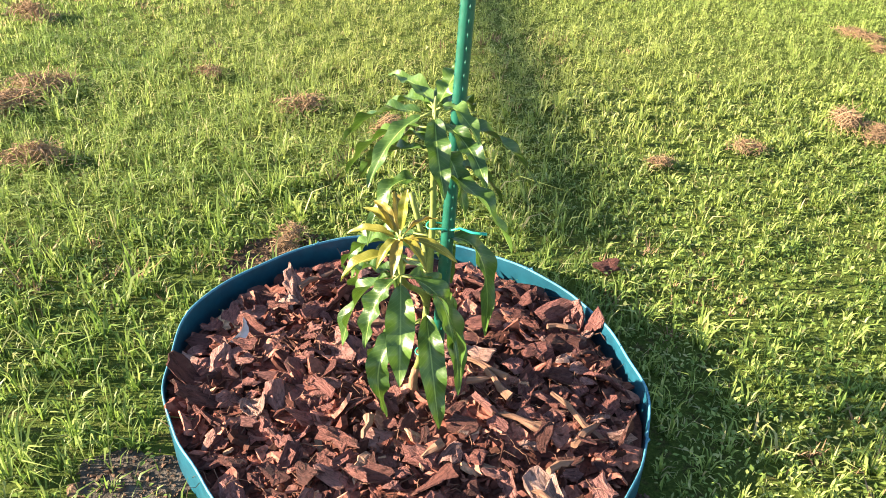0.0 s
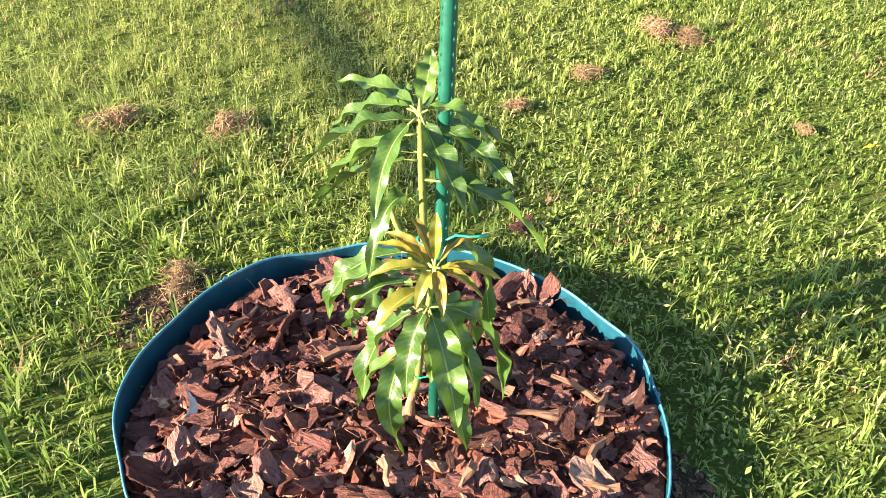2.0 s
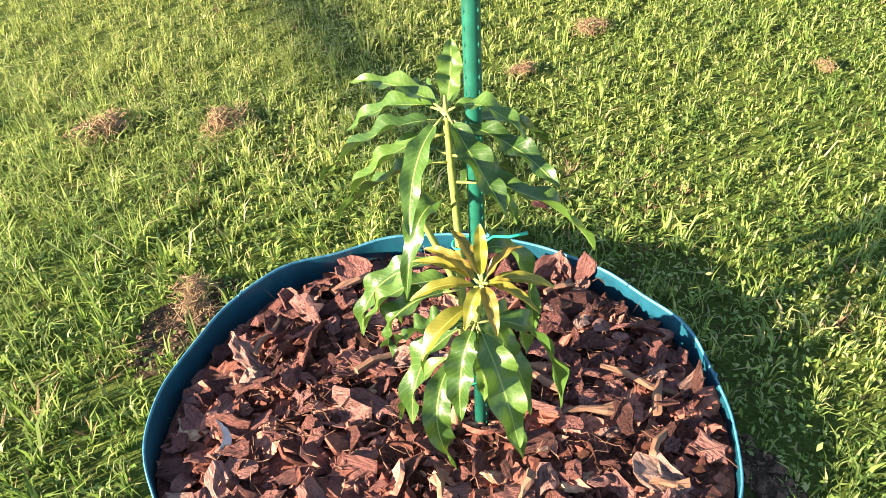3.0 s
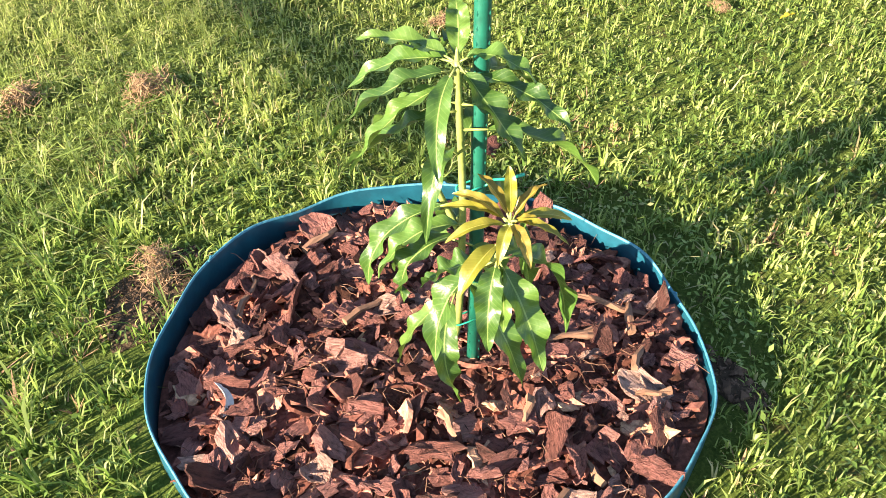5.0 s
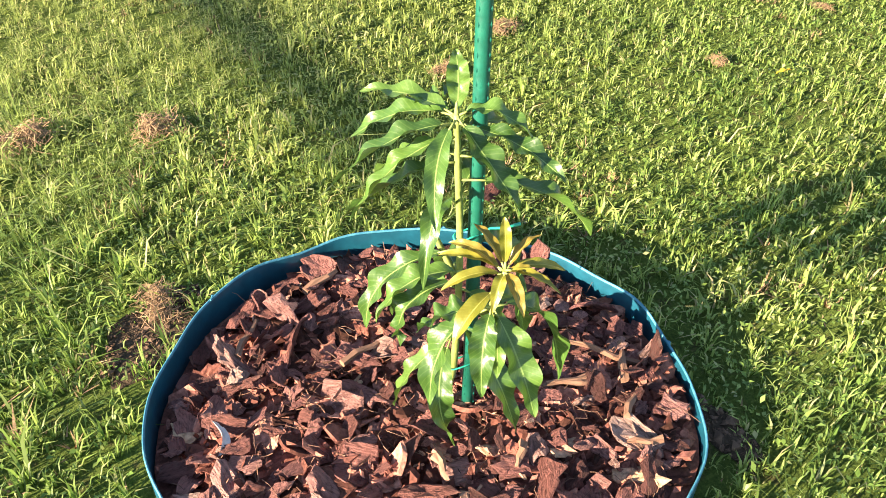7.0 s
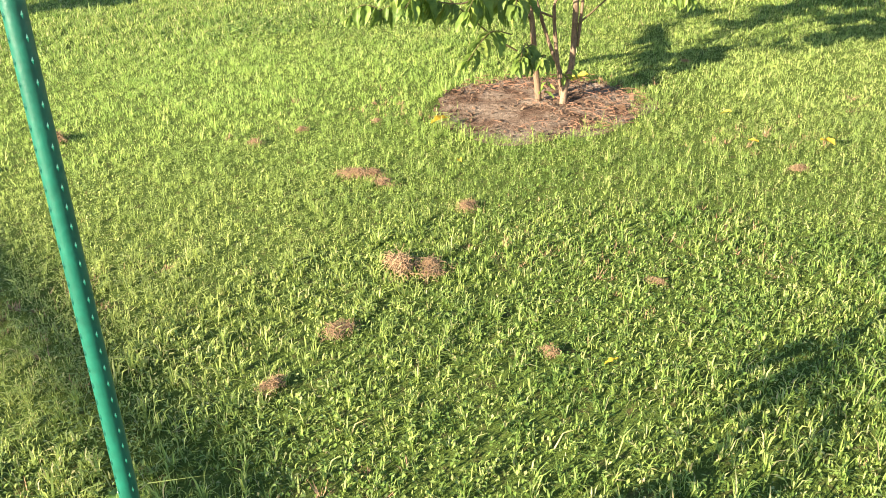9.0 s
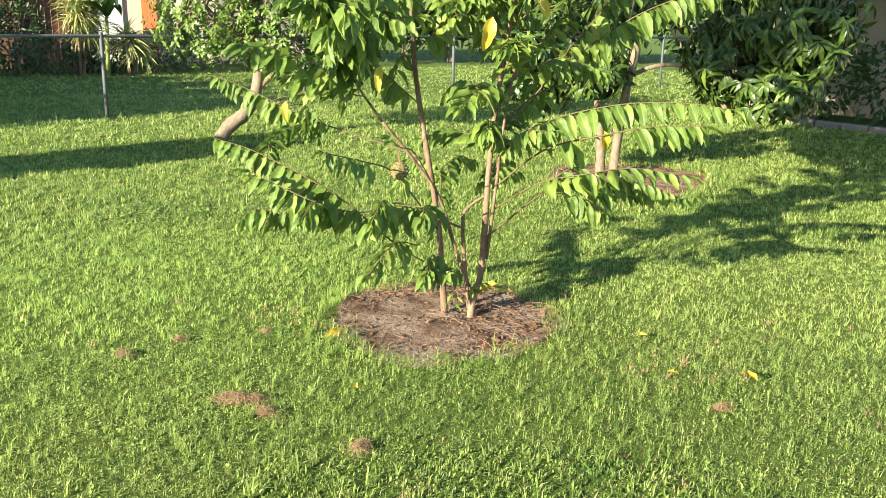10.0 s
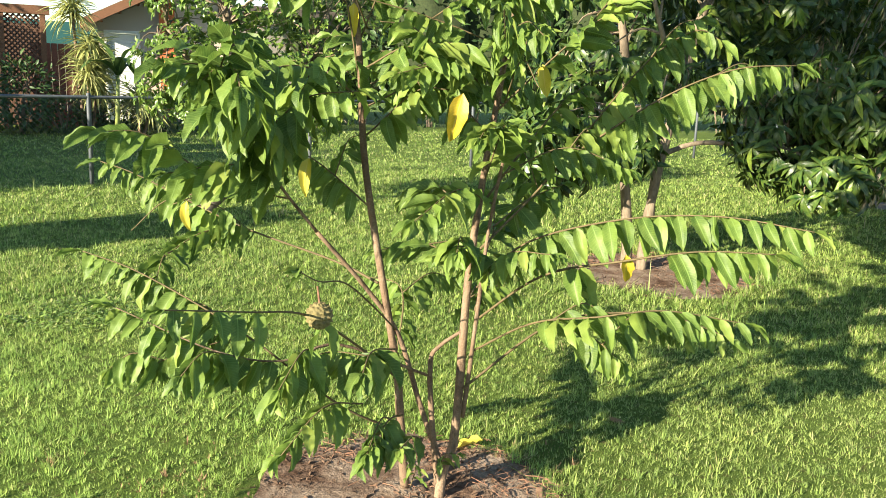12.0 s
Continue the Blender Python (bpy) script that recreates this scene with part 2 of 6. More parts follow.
M_YELLOW = leaf_material("yellowed leaf", [(0.0, (0.55, 0.33, 0.02)), (0.5, (0.66, 0.5, 0.025)), (1.0, (0.6, 0.54, 0.07))], (0.62, 0.5, 0.12), 0.5, 0.25)
M_GLOSSY = leaf_material("dark glossy leaf", [(0.0, (0.009, 0.031, 0.008)), (0.6, (0.017, 0.052, 0.011)), (0.92, (0.034, 0.088, 0.016)), (0.975, (0.12, 0.19, 0.026)), (1.0, (0.24, 0.28, 0.045))], (0.075, 0.13, 0.04), 0.34, 0.11, False, 0.2, None, 0.36)
M_CITRUS = leaf_material("citrus leaf", [(0.0, (0.05, 0.11, 0.015)), (0.6, (0.1, 0.18, 0.025)), (1.0, (0.2, 0.27, 0.05))], (0.25, 0.33, 0.08), 0.35, 0.3, False, 0.0)
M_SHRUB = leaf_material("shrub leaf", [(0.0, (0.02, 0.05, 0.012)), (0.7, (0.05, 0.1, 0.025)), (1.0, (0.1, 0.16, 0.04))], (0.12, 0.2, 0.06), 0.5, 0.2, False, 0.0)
M_SPIKE = leaf_material("sword leaf", [(0.0, (0.24, 0.28, 0.08)), (0.6, (0.4, 0.43, 0.15)), (1.0, (0.52, 0.5, 0.22))], (0.4, 0.4, 0.16), 0.5, 0.25, False, 0.0)
M_SHADED_CORE = plain("dark core, shaded depth as colour", (0.012, 0.02, 0.006), (0.04, 0.055, 0.018), 0.95, 4, 0.9, fine=14)
M_FRUIT = plain("sugar apple skin", (0.11, 0.088, 0.033), (0.22, 0.18, 0.075), 0.8, 14, 0.4)
M_STEEL = plain("galvanised steel", (0.07, 0.08, 0.095), (0.13, 0.145, 0.165), 0.6, 10, 0.1, metal=0.2)
M_STUCCO = plain("tan stucco", (0.44, 0.37, 0.3), (0.56, 0.48, 0.4), 0.95, 3, 0.5)
M_WHITE = plain("white door paint", (0.72, 0.72, 0.7), (0.82, 0.81, 0.79), 0.5, 4, 0.05)
M_ORANGE = plain("orange painted stucco", (0.55, 0.14, 0.05), (0.65, 0.19, 0.07), 0.9, 3, 0.4)
M_RAFTER = plain("brown roof timber", (0.13, 0.06, 0.03), (0.22, 0.105, 0.055), 0.8, 6, 0.4)
M_ROOF = plain("grey brown roof shingles", (0.12, 0.09, 0.075), (0.2, 0.16, 0.13), 0.9, 6, 0.6)
M_LATTICE = plain("dark stained lattice", (0.09, 0.045, 0.03), (0.17, 0.09, 0.055), 0.8, 8, 0.3)
M_FENCEWOOD = plain("red brown fence wood", (0.16, 0.06, 0.04), (0.26, 0.1, 0.065), 0.85, 5, 0.4)
M_CABLE = plain("black cable sheath", (0.01, 0.01, 0.01), (0.025, 0.025, 0.025), 0.6)
M_TEAL = plain("teal painted metal roof", (0.02, 0.075, 0.065), (0.04, 0.115, 0.1), 0.5, 3, 0.2)
M_STONE = plain("grey edging stone", (0.1, 0.085, 0.075), (0.22, 0.19, 0.17), 0.9, 7, 0.6, obj_var=0.4)


# ---- builders ----
def mesh_of(name, verts, faces, mats, smooth=False, uvs=None, mat_ids=None):
    me = bpy.data.meshes.new(name)
    me.from_pydata([tuple(v) for v in verts], [], [tuple(int(i) for i in f) for f in faces])
    for m in mats if isinstance(mats, (list, tuple)) else [mats]:
        me.materials.append(m)
    if smooth:
        me.polygons.foreach_set("use_smooth", np.ones(len(me.polygons), bool))
    if mat_ids is not None:
        me.polygons.foreach_set("material_index", np.asarray(mat_ids, np.int32))
    if uvs is not None:
        layer = me.uv_layers.new(name="UVMap")
        idx = np.empty(len(me.loops), np.int32)
        me.loops.foreach_get("vertex_index", idx)
        layer.data.foreach_set("uv", np.asarray(uvs, np.float32)[idx].ravel())
    me.update()
    return me


def fast_mesh(name, verts, tris, mat, uvs=None, smooth=False):
    """A large joined mesh straight from arrays of triangles."""
    me = bpy.data.meshes.new(name)
    n = len(tris)
    me.vertices.add(len(verts))
    me.vertices.foreach_set("co", np.asarray(verts, np.float32).ravel())
    me.loops.add(n * 3)
    me.loops.foreach_set("vertex_index", np.asarray(tris, np.int32).ravel())
    me.polygons.add(n)
    me.polygons.foreach_set("loop_start", np.arange(0, n * 3, 3, dtype=np.int32))
    me.update(calc_edges=True)
    if uvs is not None:
        layer = me.uv_layers.new(name="UVMap")
        layer.data.foreach_set("uv", np.asarray(uvs, np.float32)[np.asarray(tris).ravel()].ravel())
    if smooth:
        me.polygons.foreach_set("use_smooth", np.ones(n, bool))
    me.materials.append(mat)
    me.validate()
    return me


def put(name, me, parent=None, m=None, label="", category="", group="", kind=""):
    ob = new(name, me)
    if parent is not None:
        ob.parent = parent
    if m is not None:
        ob.matrix_basis = m
    return tagged(ob, label, category, group, kind)


def thing(name, place, label, category, group="", kind=""):
    e = new(name)
    e.empty_display_size = 0.05
    e.location = place
    return tagged(e, label, category, group, kind)


def catmull(pts, per=6):
    p = [np.array(q, float) for q in pts]
    p = [2 * p[0] - p[1]] + p + [2 * p[-1] - p[-2]]
    out = []
    for i in range(1, len(p) - 2):
        for k in range(per):
            t = k / per
            out.append(0.5 * (2 * p[i] + (p[i + 1] - p[i - 1]) * t + (2 * p[i - 1] - 5 * p[i] + 4 * p[i + 1] - p[i + 2]) * t * t + (3 * p[i] - p[i - 1] - 3 * p[i + 1] + p[i + 2]) * t ** 3))
    out.append(p[-2])
    return np.array(out)


def tube(pts, r0, r1, sides=8, knob=0.0, seed=0):
    """A tapering round limb along pts: verts, faces."""
    pts = np.asarray(pts, float)
    g = np.random.default_rng(seed)
    n = len(pts)
    tang = np.gradient(pts, axis=0)
    tang /= np.linalg.norm(tang, axis=1)[:, None] + 1e-9
    ref = np.array([1.0, 0.13, 0.0]) if abs(tang[0, 2]) > 0.6 else np.array([0.0, 0.1, 1.0])
    verts, faces = [], []
    for i in range(n):
        a = np.cross(ref, tang[i])
        a /= np.linalg.norm(a) + 1e-9
        b = np.cross(tang[i], a)
        r = r0 + (r1 - r0) * i / (n - 1)
        for k in range(sides):
            w = 2 * math.pi * k / sides
            rr = r * (1 + knob * g.normal())
            verts.append(pts[i] + rr * (math.cos(w) * a + math.sin(w) * b))
    for i in range(n - 1):
        for k in range(sides):
            j = (k + 1) % sides
            faces.append((i * sides + k, i * sides + j, (i + 1) * sides + j, (i + 1) * sides + k))
    faces.append(tuple(range(sides - 1, -1, -1)))
    faces.append(tuple((n - 1) * sides + k for k in range(sides)))
    return verts, faces


def join(pieces):
    v, f = [], []
    for a, b in pieces:
        o = len(v)
        v += list(a)
        f += [tuple(i + o for i in q) for q in b]
    return v, f


def box(cx, cy, cz, sx, sy, sz, bevel=0.004):
    bm = bmesh.new()
    bmesh.ops.create_cube(bm, size=1.0, matrix=Matrix.Translation((cx, cy, cz)) @ Matrix.Diagonal((sx, sy, sz, 1)))
    if bevel:
        bmesh.ops.bevel(bm, geom=bm.edges[:], offset=bevel, segments=1, affect="EDGES")
    v = [tuple(q.co) for q in bm.verts]
    bm.verts.index_update()
    f = [tuple(q.index for q in p.verts) for p in bm.faces]
    bm.free()
    return v, f


def part(name, geo, material, parent, label="", smooth=False):
    return put(name, mesh_of(name, geo[0], geo[1], material, smooth), parent, None, label)


def blade(base, ctrl, tip, width, rows=10, cols=5, fold=0.25, wave=0.0, waves=3.0, up=(0, 0, 1), shape=0.85, twist=0.0, phase=0.0, full=0.75):
    """A leaf along a bent midrib: verts, faces, uvs."""
    base, ctrl, tip = (np.array(q, float) for q in (base, ctrl, tip))
    up = np.array(up, float)
    verts, faces, uvs = [], [], []
    for i in range(rows + 1):
        t = i / rows
        c = (1 - t) ** 2 * base + 2 * t * (1 - t) * ctrl + t * t * tip
        d = 2 * (1 - t) * (ctrl - base) + 2 * t * (tip - ctrl)
        d /= np.linalg.norm(d) + 1e-9
        s = np.cross(d, up)
        if np.linalg.norm(s) < 1e-3:
            s = np.array([1.0, 0, 0])
        s /= np.linalg.norm(s)
        nrm = np.cross(s, d)
        a = twist * t
        s, nrm = math.cos(a) * s + math.sin(a) * nrm, math.cos(a) * nrm - math.sin(a) * s
        w = 0.5 * width * max(0.03, math.sin(math.pi * min(1, t ** shape)) ** full) if 0 < t < 1 else 0.012 * width
        for k in range(cols):
            u = 2 * k / (cols - 1) - 1
            lift = fold * abs(u) * w + wave * abs(u) * math.sin(waves * 2 * math.pi * t + phase + (1.3 if u < 0 else 0)) * min(1, 4 * t * (1 - t) + 0.2)
            verts.append(c + s * u * w + nrm * lift)
            uvs.append((0.5 + 0.5 * u, t))
    for i in range(rows):
        for k in range(cols - 1):
            a = i * cols + k
            faces.append((a, a + 1, a + cols + 1, a + cols))
    return verts, faces, uvs


def tri_of(faces):
    out = []
    for f in faces:
        for k in range(1, len(f) - 1):
            out.append((f[0], f[k], f[k + 1]))
    return np.array(out)


def leaf_variants(n, length, width, droop, rows=5, cols=3, fold=0.35, wave=0.0, shape=0.85, seed=1):
    """Leaves along +x from the origin, face up, tip drooping."""
    g = np.random.default_rng(seed)
    out = []
    for _ in range(n):
        L, W = length * g.uniform(0.85, 1.12), width * g.uniform(0.85, 1.15)
        d = droop * g.uniform(0.6, 1.4) * L
        side = g.normal(0, 0.06) * L
        out.append(blade((0, 0, 0), (0.5 * L, side, 0.05 * L), (0.94 * L, -side, -d), W, rows, cols, fold * g.uniform(0.5, 1.5), wave * g.uniform(0.4, 1.4), g.uniform(1.5, 3), shape=shape, twist=g.normal(0, 0.35), phase=g.uniform(0, 6)))
    return out


def scatter(name, mats4, variants, material, parent=None, label="", category="", kind="stuff"):
    """Many leaves joined into one mesh."""
    V, T, U, o = [], [], [], 0
    g = np.random.default_rng(len(mats4))
    pick = g.integers(0, len(variants), len(mats4))
    mats4 = np.asarray(mats4)
    for k, (v, f, u) in enumerate(variants):
        ms = mats4[pick == k]
        if not len(ms):
            continue
        v = np.c_[np.array(v), np.ones(len(v))]
        tr = tri_of(f)
        W = np.einsum("nij,vj->nvi", ms, v)[:, :, :3]
        n, c = W.shape[:2]
        V.append(W.reshape(-1, 3))
        T.append((tr[None] + (np.arange(n) * c)[:, None, None] + o).reshape(-1, 3))
        U.append(np.tile(np.array(u), (n, 1)))
        o += n * c
    me = fast_mesh(name, np.concatenate(V), np.concatenate(T), material, np.concatenate(U), True)
    return put(name, me, parent, None, label, category, "", kind)


def frame_of(place, way, normal, size=1.0):
    x = np.array(way, float)
    x /= np.linalg.norm(x) + 1e-9
    z = np.array(normal, float)
    z = z - x * (z @ x)
    if np.linalg.norm(z) < 1e-4:
        z = np.cross(x, (0.3, 0.9, 0.1))
    z /= np.linalg.norm(z)
    y = np.cross(z, x)
    m = np.eye(4)
    m[:3, 0], m[:3, 1], m[:3, 2], m[:3, 3] = x * size, y * size, z * size, place
    return m


# ---- ground and lawn ----
RING = (0.129, 1.489, 0.456)
PIT = (2.80, 4.22, 0.55)
FAR_PIT = (6.58, 6.42, 0.76)


def build_ground():
    radii = [0.0, 0.6, 1.2, 2, 3, 4.5, 6.5, 9, 12, 16, 22, 32, 50, 90, 180, 400]
    seg = 72
    v, f = [(1.0, 3.0, 0.0)], []
    for r in radii[1:]:
        for k in range(seg):
            a = 2 * math.pi * k / seg
            x, y = 1.0 + r * math.cos(a), 3.0 + r * math.sin(a)
            z = 0.012 * noise.noise((x * 0.9, y * 0.9, 0.3)) if 2 < r < 40 else 0.0
            v.append((x, y, min(z, 0.0)))
    for k in range(seg):
        f.append((0, 1 + k, 1 + (k + 1) % seg))
    for i in range(len(radii) - 2):
        for k in range(seg):
            a, b = 1 + i * seg, 1 + (i + 1) * seg
            j = (k + 1) % seg
            f.append((a + k, b + k, b + j, a + j))
    put("ground", mesh_of("ground", v, f, M_GROUND, True), label="flat garden ground with soil and thatch under the lawn", category="ground", kind="structure")


def value_noise(x, y, scale, seed):
    """Smooth noise on arrays, 0 to 1."""
    g = np.random.default_rng(seed)
    tab = g.random((64, 64))
    u, v = x * scale, y * scale
    i, j = np.floor(u).astype(int), np.floor(v).astype(int)
    fu, fv = u - i, v - j
    fu, fv = fu * fu * (3 - 2 * fu), fv * fv * (3 - 2 * fv)
    a, b = tab[i % 64, j % 64], tab[(i + 1) % 64, j % 64]
    c, d = tab[i % 64, (j + 1) % 64], tab[(i + 1) % 64, (j + 1) % 64]
    return (a * (1 - fu) + b * fu) * (1 - fv) + (c * (1 - fu) + d * fu) * fv


def lawn_places(density, lo, hi, g):
    """Places on the lawn, so many to the square metre, between two distances from the line that runs from the planter's near side to the tree."""
    x0, x1, y0, y1 = max(-16, -0.2 - hi), min(24, 1.5 + hi), max(-2.5, 0.4 - hi), min(22, 1.8 + hi)
    n = int(density * (x1 - x0) * (y1 - y0))
    x, y = g.uniform(x0, x1, n), g.uniform(y0, y1, n)
    k = np.clip(((x - 0) * 1.3 + (y - 0.5) * 1.3) / 3.38, 0, 1)
    d = np.hypot(x - 1.3 * k, y - 0.5 - 1.3 * k)
    a = np.degrees(np.arctan2(y - 0.75, x - 0.4))
    keep = (d >= lo) & (d < hi) & (a > -42) & (a < 174)
    if lo > 5:
        keep &= (a > 14) & (a < 97)
    x, y = x[keep], y[keep]
    edge = value_noise(x, y, 6.0, 5)
    ang = np.arctan2(y - RING[1], x - RING[0])
    rim = 0.446 + 0.0165 * np.sin(ang) + 0.0078 * np.cos(2 * ang) - 0.0189 * np.sin(2 * ang) - 0.0058 * np.sin(3 * ang)
    keep = np.hypot(x - RING[0], y - RING[1]) > rim + 0.014 + 0.03 * edge
    keep &= np.hypot(x - PIT[0], y - PIT[1]) > PIT[2] - 0.1 + 0.16 * edge
    keep &= np.hypot(x - FAR_PIT[0], y - FAR_PIT[1]) > FAR_PIT[2] - 0.12 + 0.2 * edge
    bare = np.minimum(np.hypot((x + 0.30) / 0.1, (y - 1.21) / 0.075), np.hypot((x - 0.585) / 0.03, (y - 1.25) / 0.09))
    bare = np.minimum(bare, np.hypot((x + 0.26) / 0.09, (y - 1.9) / 0.05))
    keep &= (bare > 0.75 + 0.4 * edge) | (g.random(len(x)) < 0.2)
    keep &= (x < 12.3) | (y > 8.9)
    return x[keep], y[keep]


def tufted(x, y, g, share=0.62, many=11):
    """Draws a share of the places together into tufts; returns places, the way each leans out and how tall its tuft is."""
    n = len(x)
    lead = (np.arange(n) // many) * many
    inside = (g.random(n // many + 1) < share)[np.arange(n) // many]
    a = g.uniform(0, 2 * math.pi, n)
    r = np.abs(g.normal(0, 0.006, n)) * np.maximum(1, np.hypot(x, y) / 4)
    tall = g.lognormal(-0.05, 0.25, n // many + 1)[np.arange(n) // many]
    return np.where(inside, x[lead] + r * np.cos(a), x), np.where(inside, y[lead] + r * np.sin(a), y), a, np.where(inside, 1.1 * tall, 0.75)


def blades(x, y, g, tris, tall_by, wide_by):
    """Grass blades as arrays: bent in two (3 triangles), folded (2) or single."""
    x, y, a, tall = tufted(x, y, g)
    n = len(x)
    h = (0.014 + 0.02 * value_noise(x, y, 14.0, 4) + 0.016 * value_noise(x, y, 2.3, 3)) * g.lognormal(0, 0.33, n) * tall * tall_by
    h *= 0.62 + 0.36 / (1 + np.exp((x - 0.25) / 0.12)) * (y < 3.2)
    for px, py, pr in (PIT, FAR_PIT):
        h *= 1 + 0.8 * np.exp(-((np.hypot(x - px, y - py) - pr) / 0.13) ** 2)
    w = (0.0008 + 0.0011 * g.random(n)) * wide_by * (0.75 + 0.3 * tall)
    lean = np.clip(g.normal(0.72, 0.45, n), 0.02, 2.0)
    dx, dy = np.cos(a), np.sin(a)
    sx, sy = -dy * w + g.normal(0, 0.3, n) * w, dx * w + g.normal(0, 0.3, n) * w
    z0 = np.full(n, -0.004)
    mx, my, mz = x + dx * h * lean * 0.34, y + dy * h * lean * 0.34, h * 0.66
    tip = np.stack([x + dx * h * lean, y + dy * h * lean, h * np.maximum(0.25, 1.08 - 0.34 * lean)], 1)
    lo = [np.stack([x - sx, y - sy, z0], 1), np.stack([x + sx, y + sy, z0], 1)]
    if tris > 1:
        V = lo + [np.stack([mx - sx * 0.8, my - sy * 0.8, mz], 1), np.stack([mx + sx * 0.8, my + sy * 0.8, mz], 1), tip]
        T = [[0, 1, 3], [0, 3, 2], [2, 3, 4]] if tris == 3 else [[0, 1, 3], [2, 3, 4]]
    else:
        V, T = lo + [tip], [[0, 1, 2]]
    k = len(V)
    return np.stack(V, 1).reshape(-1, 3), (np.array(T)[None] + (np.arange(n) * k)[:, None, None]).reshape(-1, 3)


def weeds(x, y, g, size):
    n = len(x)
    r = g.uniform(0.003, 0.0085, n) * size
    z = g.uniform(0.006, 0.03, n) * (0.6 + 0.8 * value_noise(x, y, 14.0, 4))
    a = g.uniform(0, 2 * math.pi, n)
    dz, fz = g.normal(0, 0.4, n) * r, g.uniform(-0.1, 0.5, n) * r
    wide = g.uniform(0.35, 0.75, n)
    dx, dy = np.cos(a) * r, np.sin(a) * r
    V = np.stack([np.stack([x - dx, y - dy, z - dz], 1), np.stack([x - dy * wide, y + dx * wide, z + fz], 1), np.stack([x + dx, y + dy, z + dz], 1), np.stack([x + dy * wide, y - dx * wide, z + fz], 1)], 1).reshape(-1, 3)
    return V, (np.array([[0, 2, 1], [0, 3, 2]])[None] + (np.arange(n) * 4)[:, None, None]).reshape(-1, 3)


def stacked(pieces):
    V, T, o = [], [], 0
    for v, t in pieces:
        V.append(v)
        T.append(t + o)
        o += len(v)
    return np.concatenate(V), np.concatenate(T)


WEED_PATCH = (2.36, 7.15)


def build_lawn():
    g = np.random.default_rng(11)
    made = []
    for density, lo, hi, tris, tall_by, wide_by in ((10400, 0, 1.5, 3, 1.0, 1.2), (11000, 1.5, 3.0, 2, 1.05, 1.18), (10800, 3.0, 5.2, 1, 1.0, 1.35), (5600, 5.2, 8.5, 1, 1.35, 2.1), (1900, 8.5, 15, 1, 1.7, 3.6), (320, 15, 26, 1, 1.9, 7.0)):
        made.append(blades(*lawn_places(density, lo, hi, g), g, tris, tall_by, wide_by))
    put("grass", fast_mesh("grass", *stacked(made), M_GRASS), label="mown sunlit green lawn grass with some yellow blades", category="grass", kind="stuff")
    made = []
    for density, lo, hi, size in ((4600, 0, 1.5, 0.95), (2900, 1.5, 2.9, 0.9), (800, 2.9, 5.2, 0.9)):
        x, y = lawn_places(density, lo, hi, g)
        keep = (value_noise(x, y, 2.6, 9) + 0.5 * g.random(len(x)) + 0.25 * ((x > 0.55) & (y < 2.6)) > 0.55)
        made.append(weeds(x[keep], y[keep], g, size))
    a, r = g.uniform(0, 2 * math.pi, 1500), np.sqrt(g.random(1500)) * g.uniform(0.75, 1.1, 1500)
    made.append(weeds(WEED_PATCH[0] + 0.5 * r * np.cos(a), WEED_PATCH[1] + 0.38 * r * np.sin(a), g, 2.2))
    x, y = lawn_places(1500, 0, 3.4, g)
    keep = value_noise(x, y, 3.4, 21) + 0.35 * value_noise(x, y, 11.0, 22) > 0.86
    put("dry_clippings", fast_mesh("dry_clippings", *blades(x[keep], y[keep], g, 1, 0.9, 1.5), M_STRAW), label="brown dry grass clippings scattered through the lawn", category="clippings", kind="stuff")
    put("lawn_weeds", fast_mesh("lawn_weeds", *stacked(made), M_WEED), label="small broad-leaved weeds growing among the lawn grass", category="weeds", kind="stuff")


# ---- planter ----
def ring_radius(a):
    return 0.446 + 0.0024 * math.cos(a) + 0.0165 * math.sin(a) + 0.0078 * math.cos(2 * a) - 0.0189 * math.sin(2 * a) - 0.0031 * math.cos(3 * a) - 0.0058 * math.sin(3 * a) - 0.016 * math.exp(-((a % (2 * math.pi) - 3.58) / 0.32) ** 2) + 0.0028 * math.sin(9 * a + 1) + 0.0018 * math.sin(17 * a + 0.6)


def ring_top(a):
    return 0.078 + 0.006 * math.sin(3 * a + 0.4) + 0.004 * math.sin(7 * a) + 0.0025 * math.sin(13 * a + 1.1)


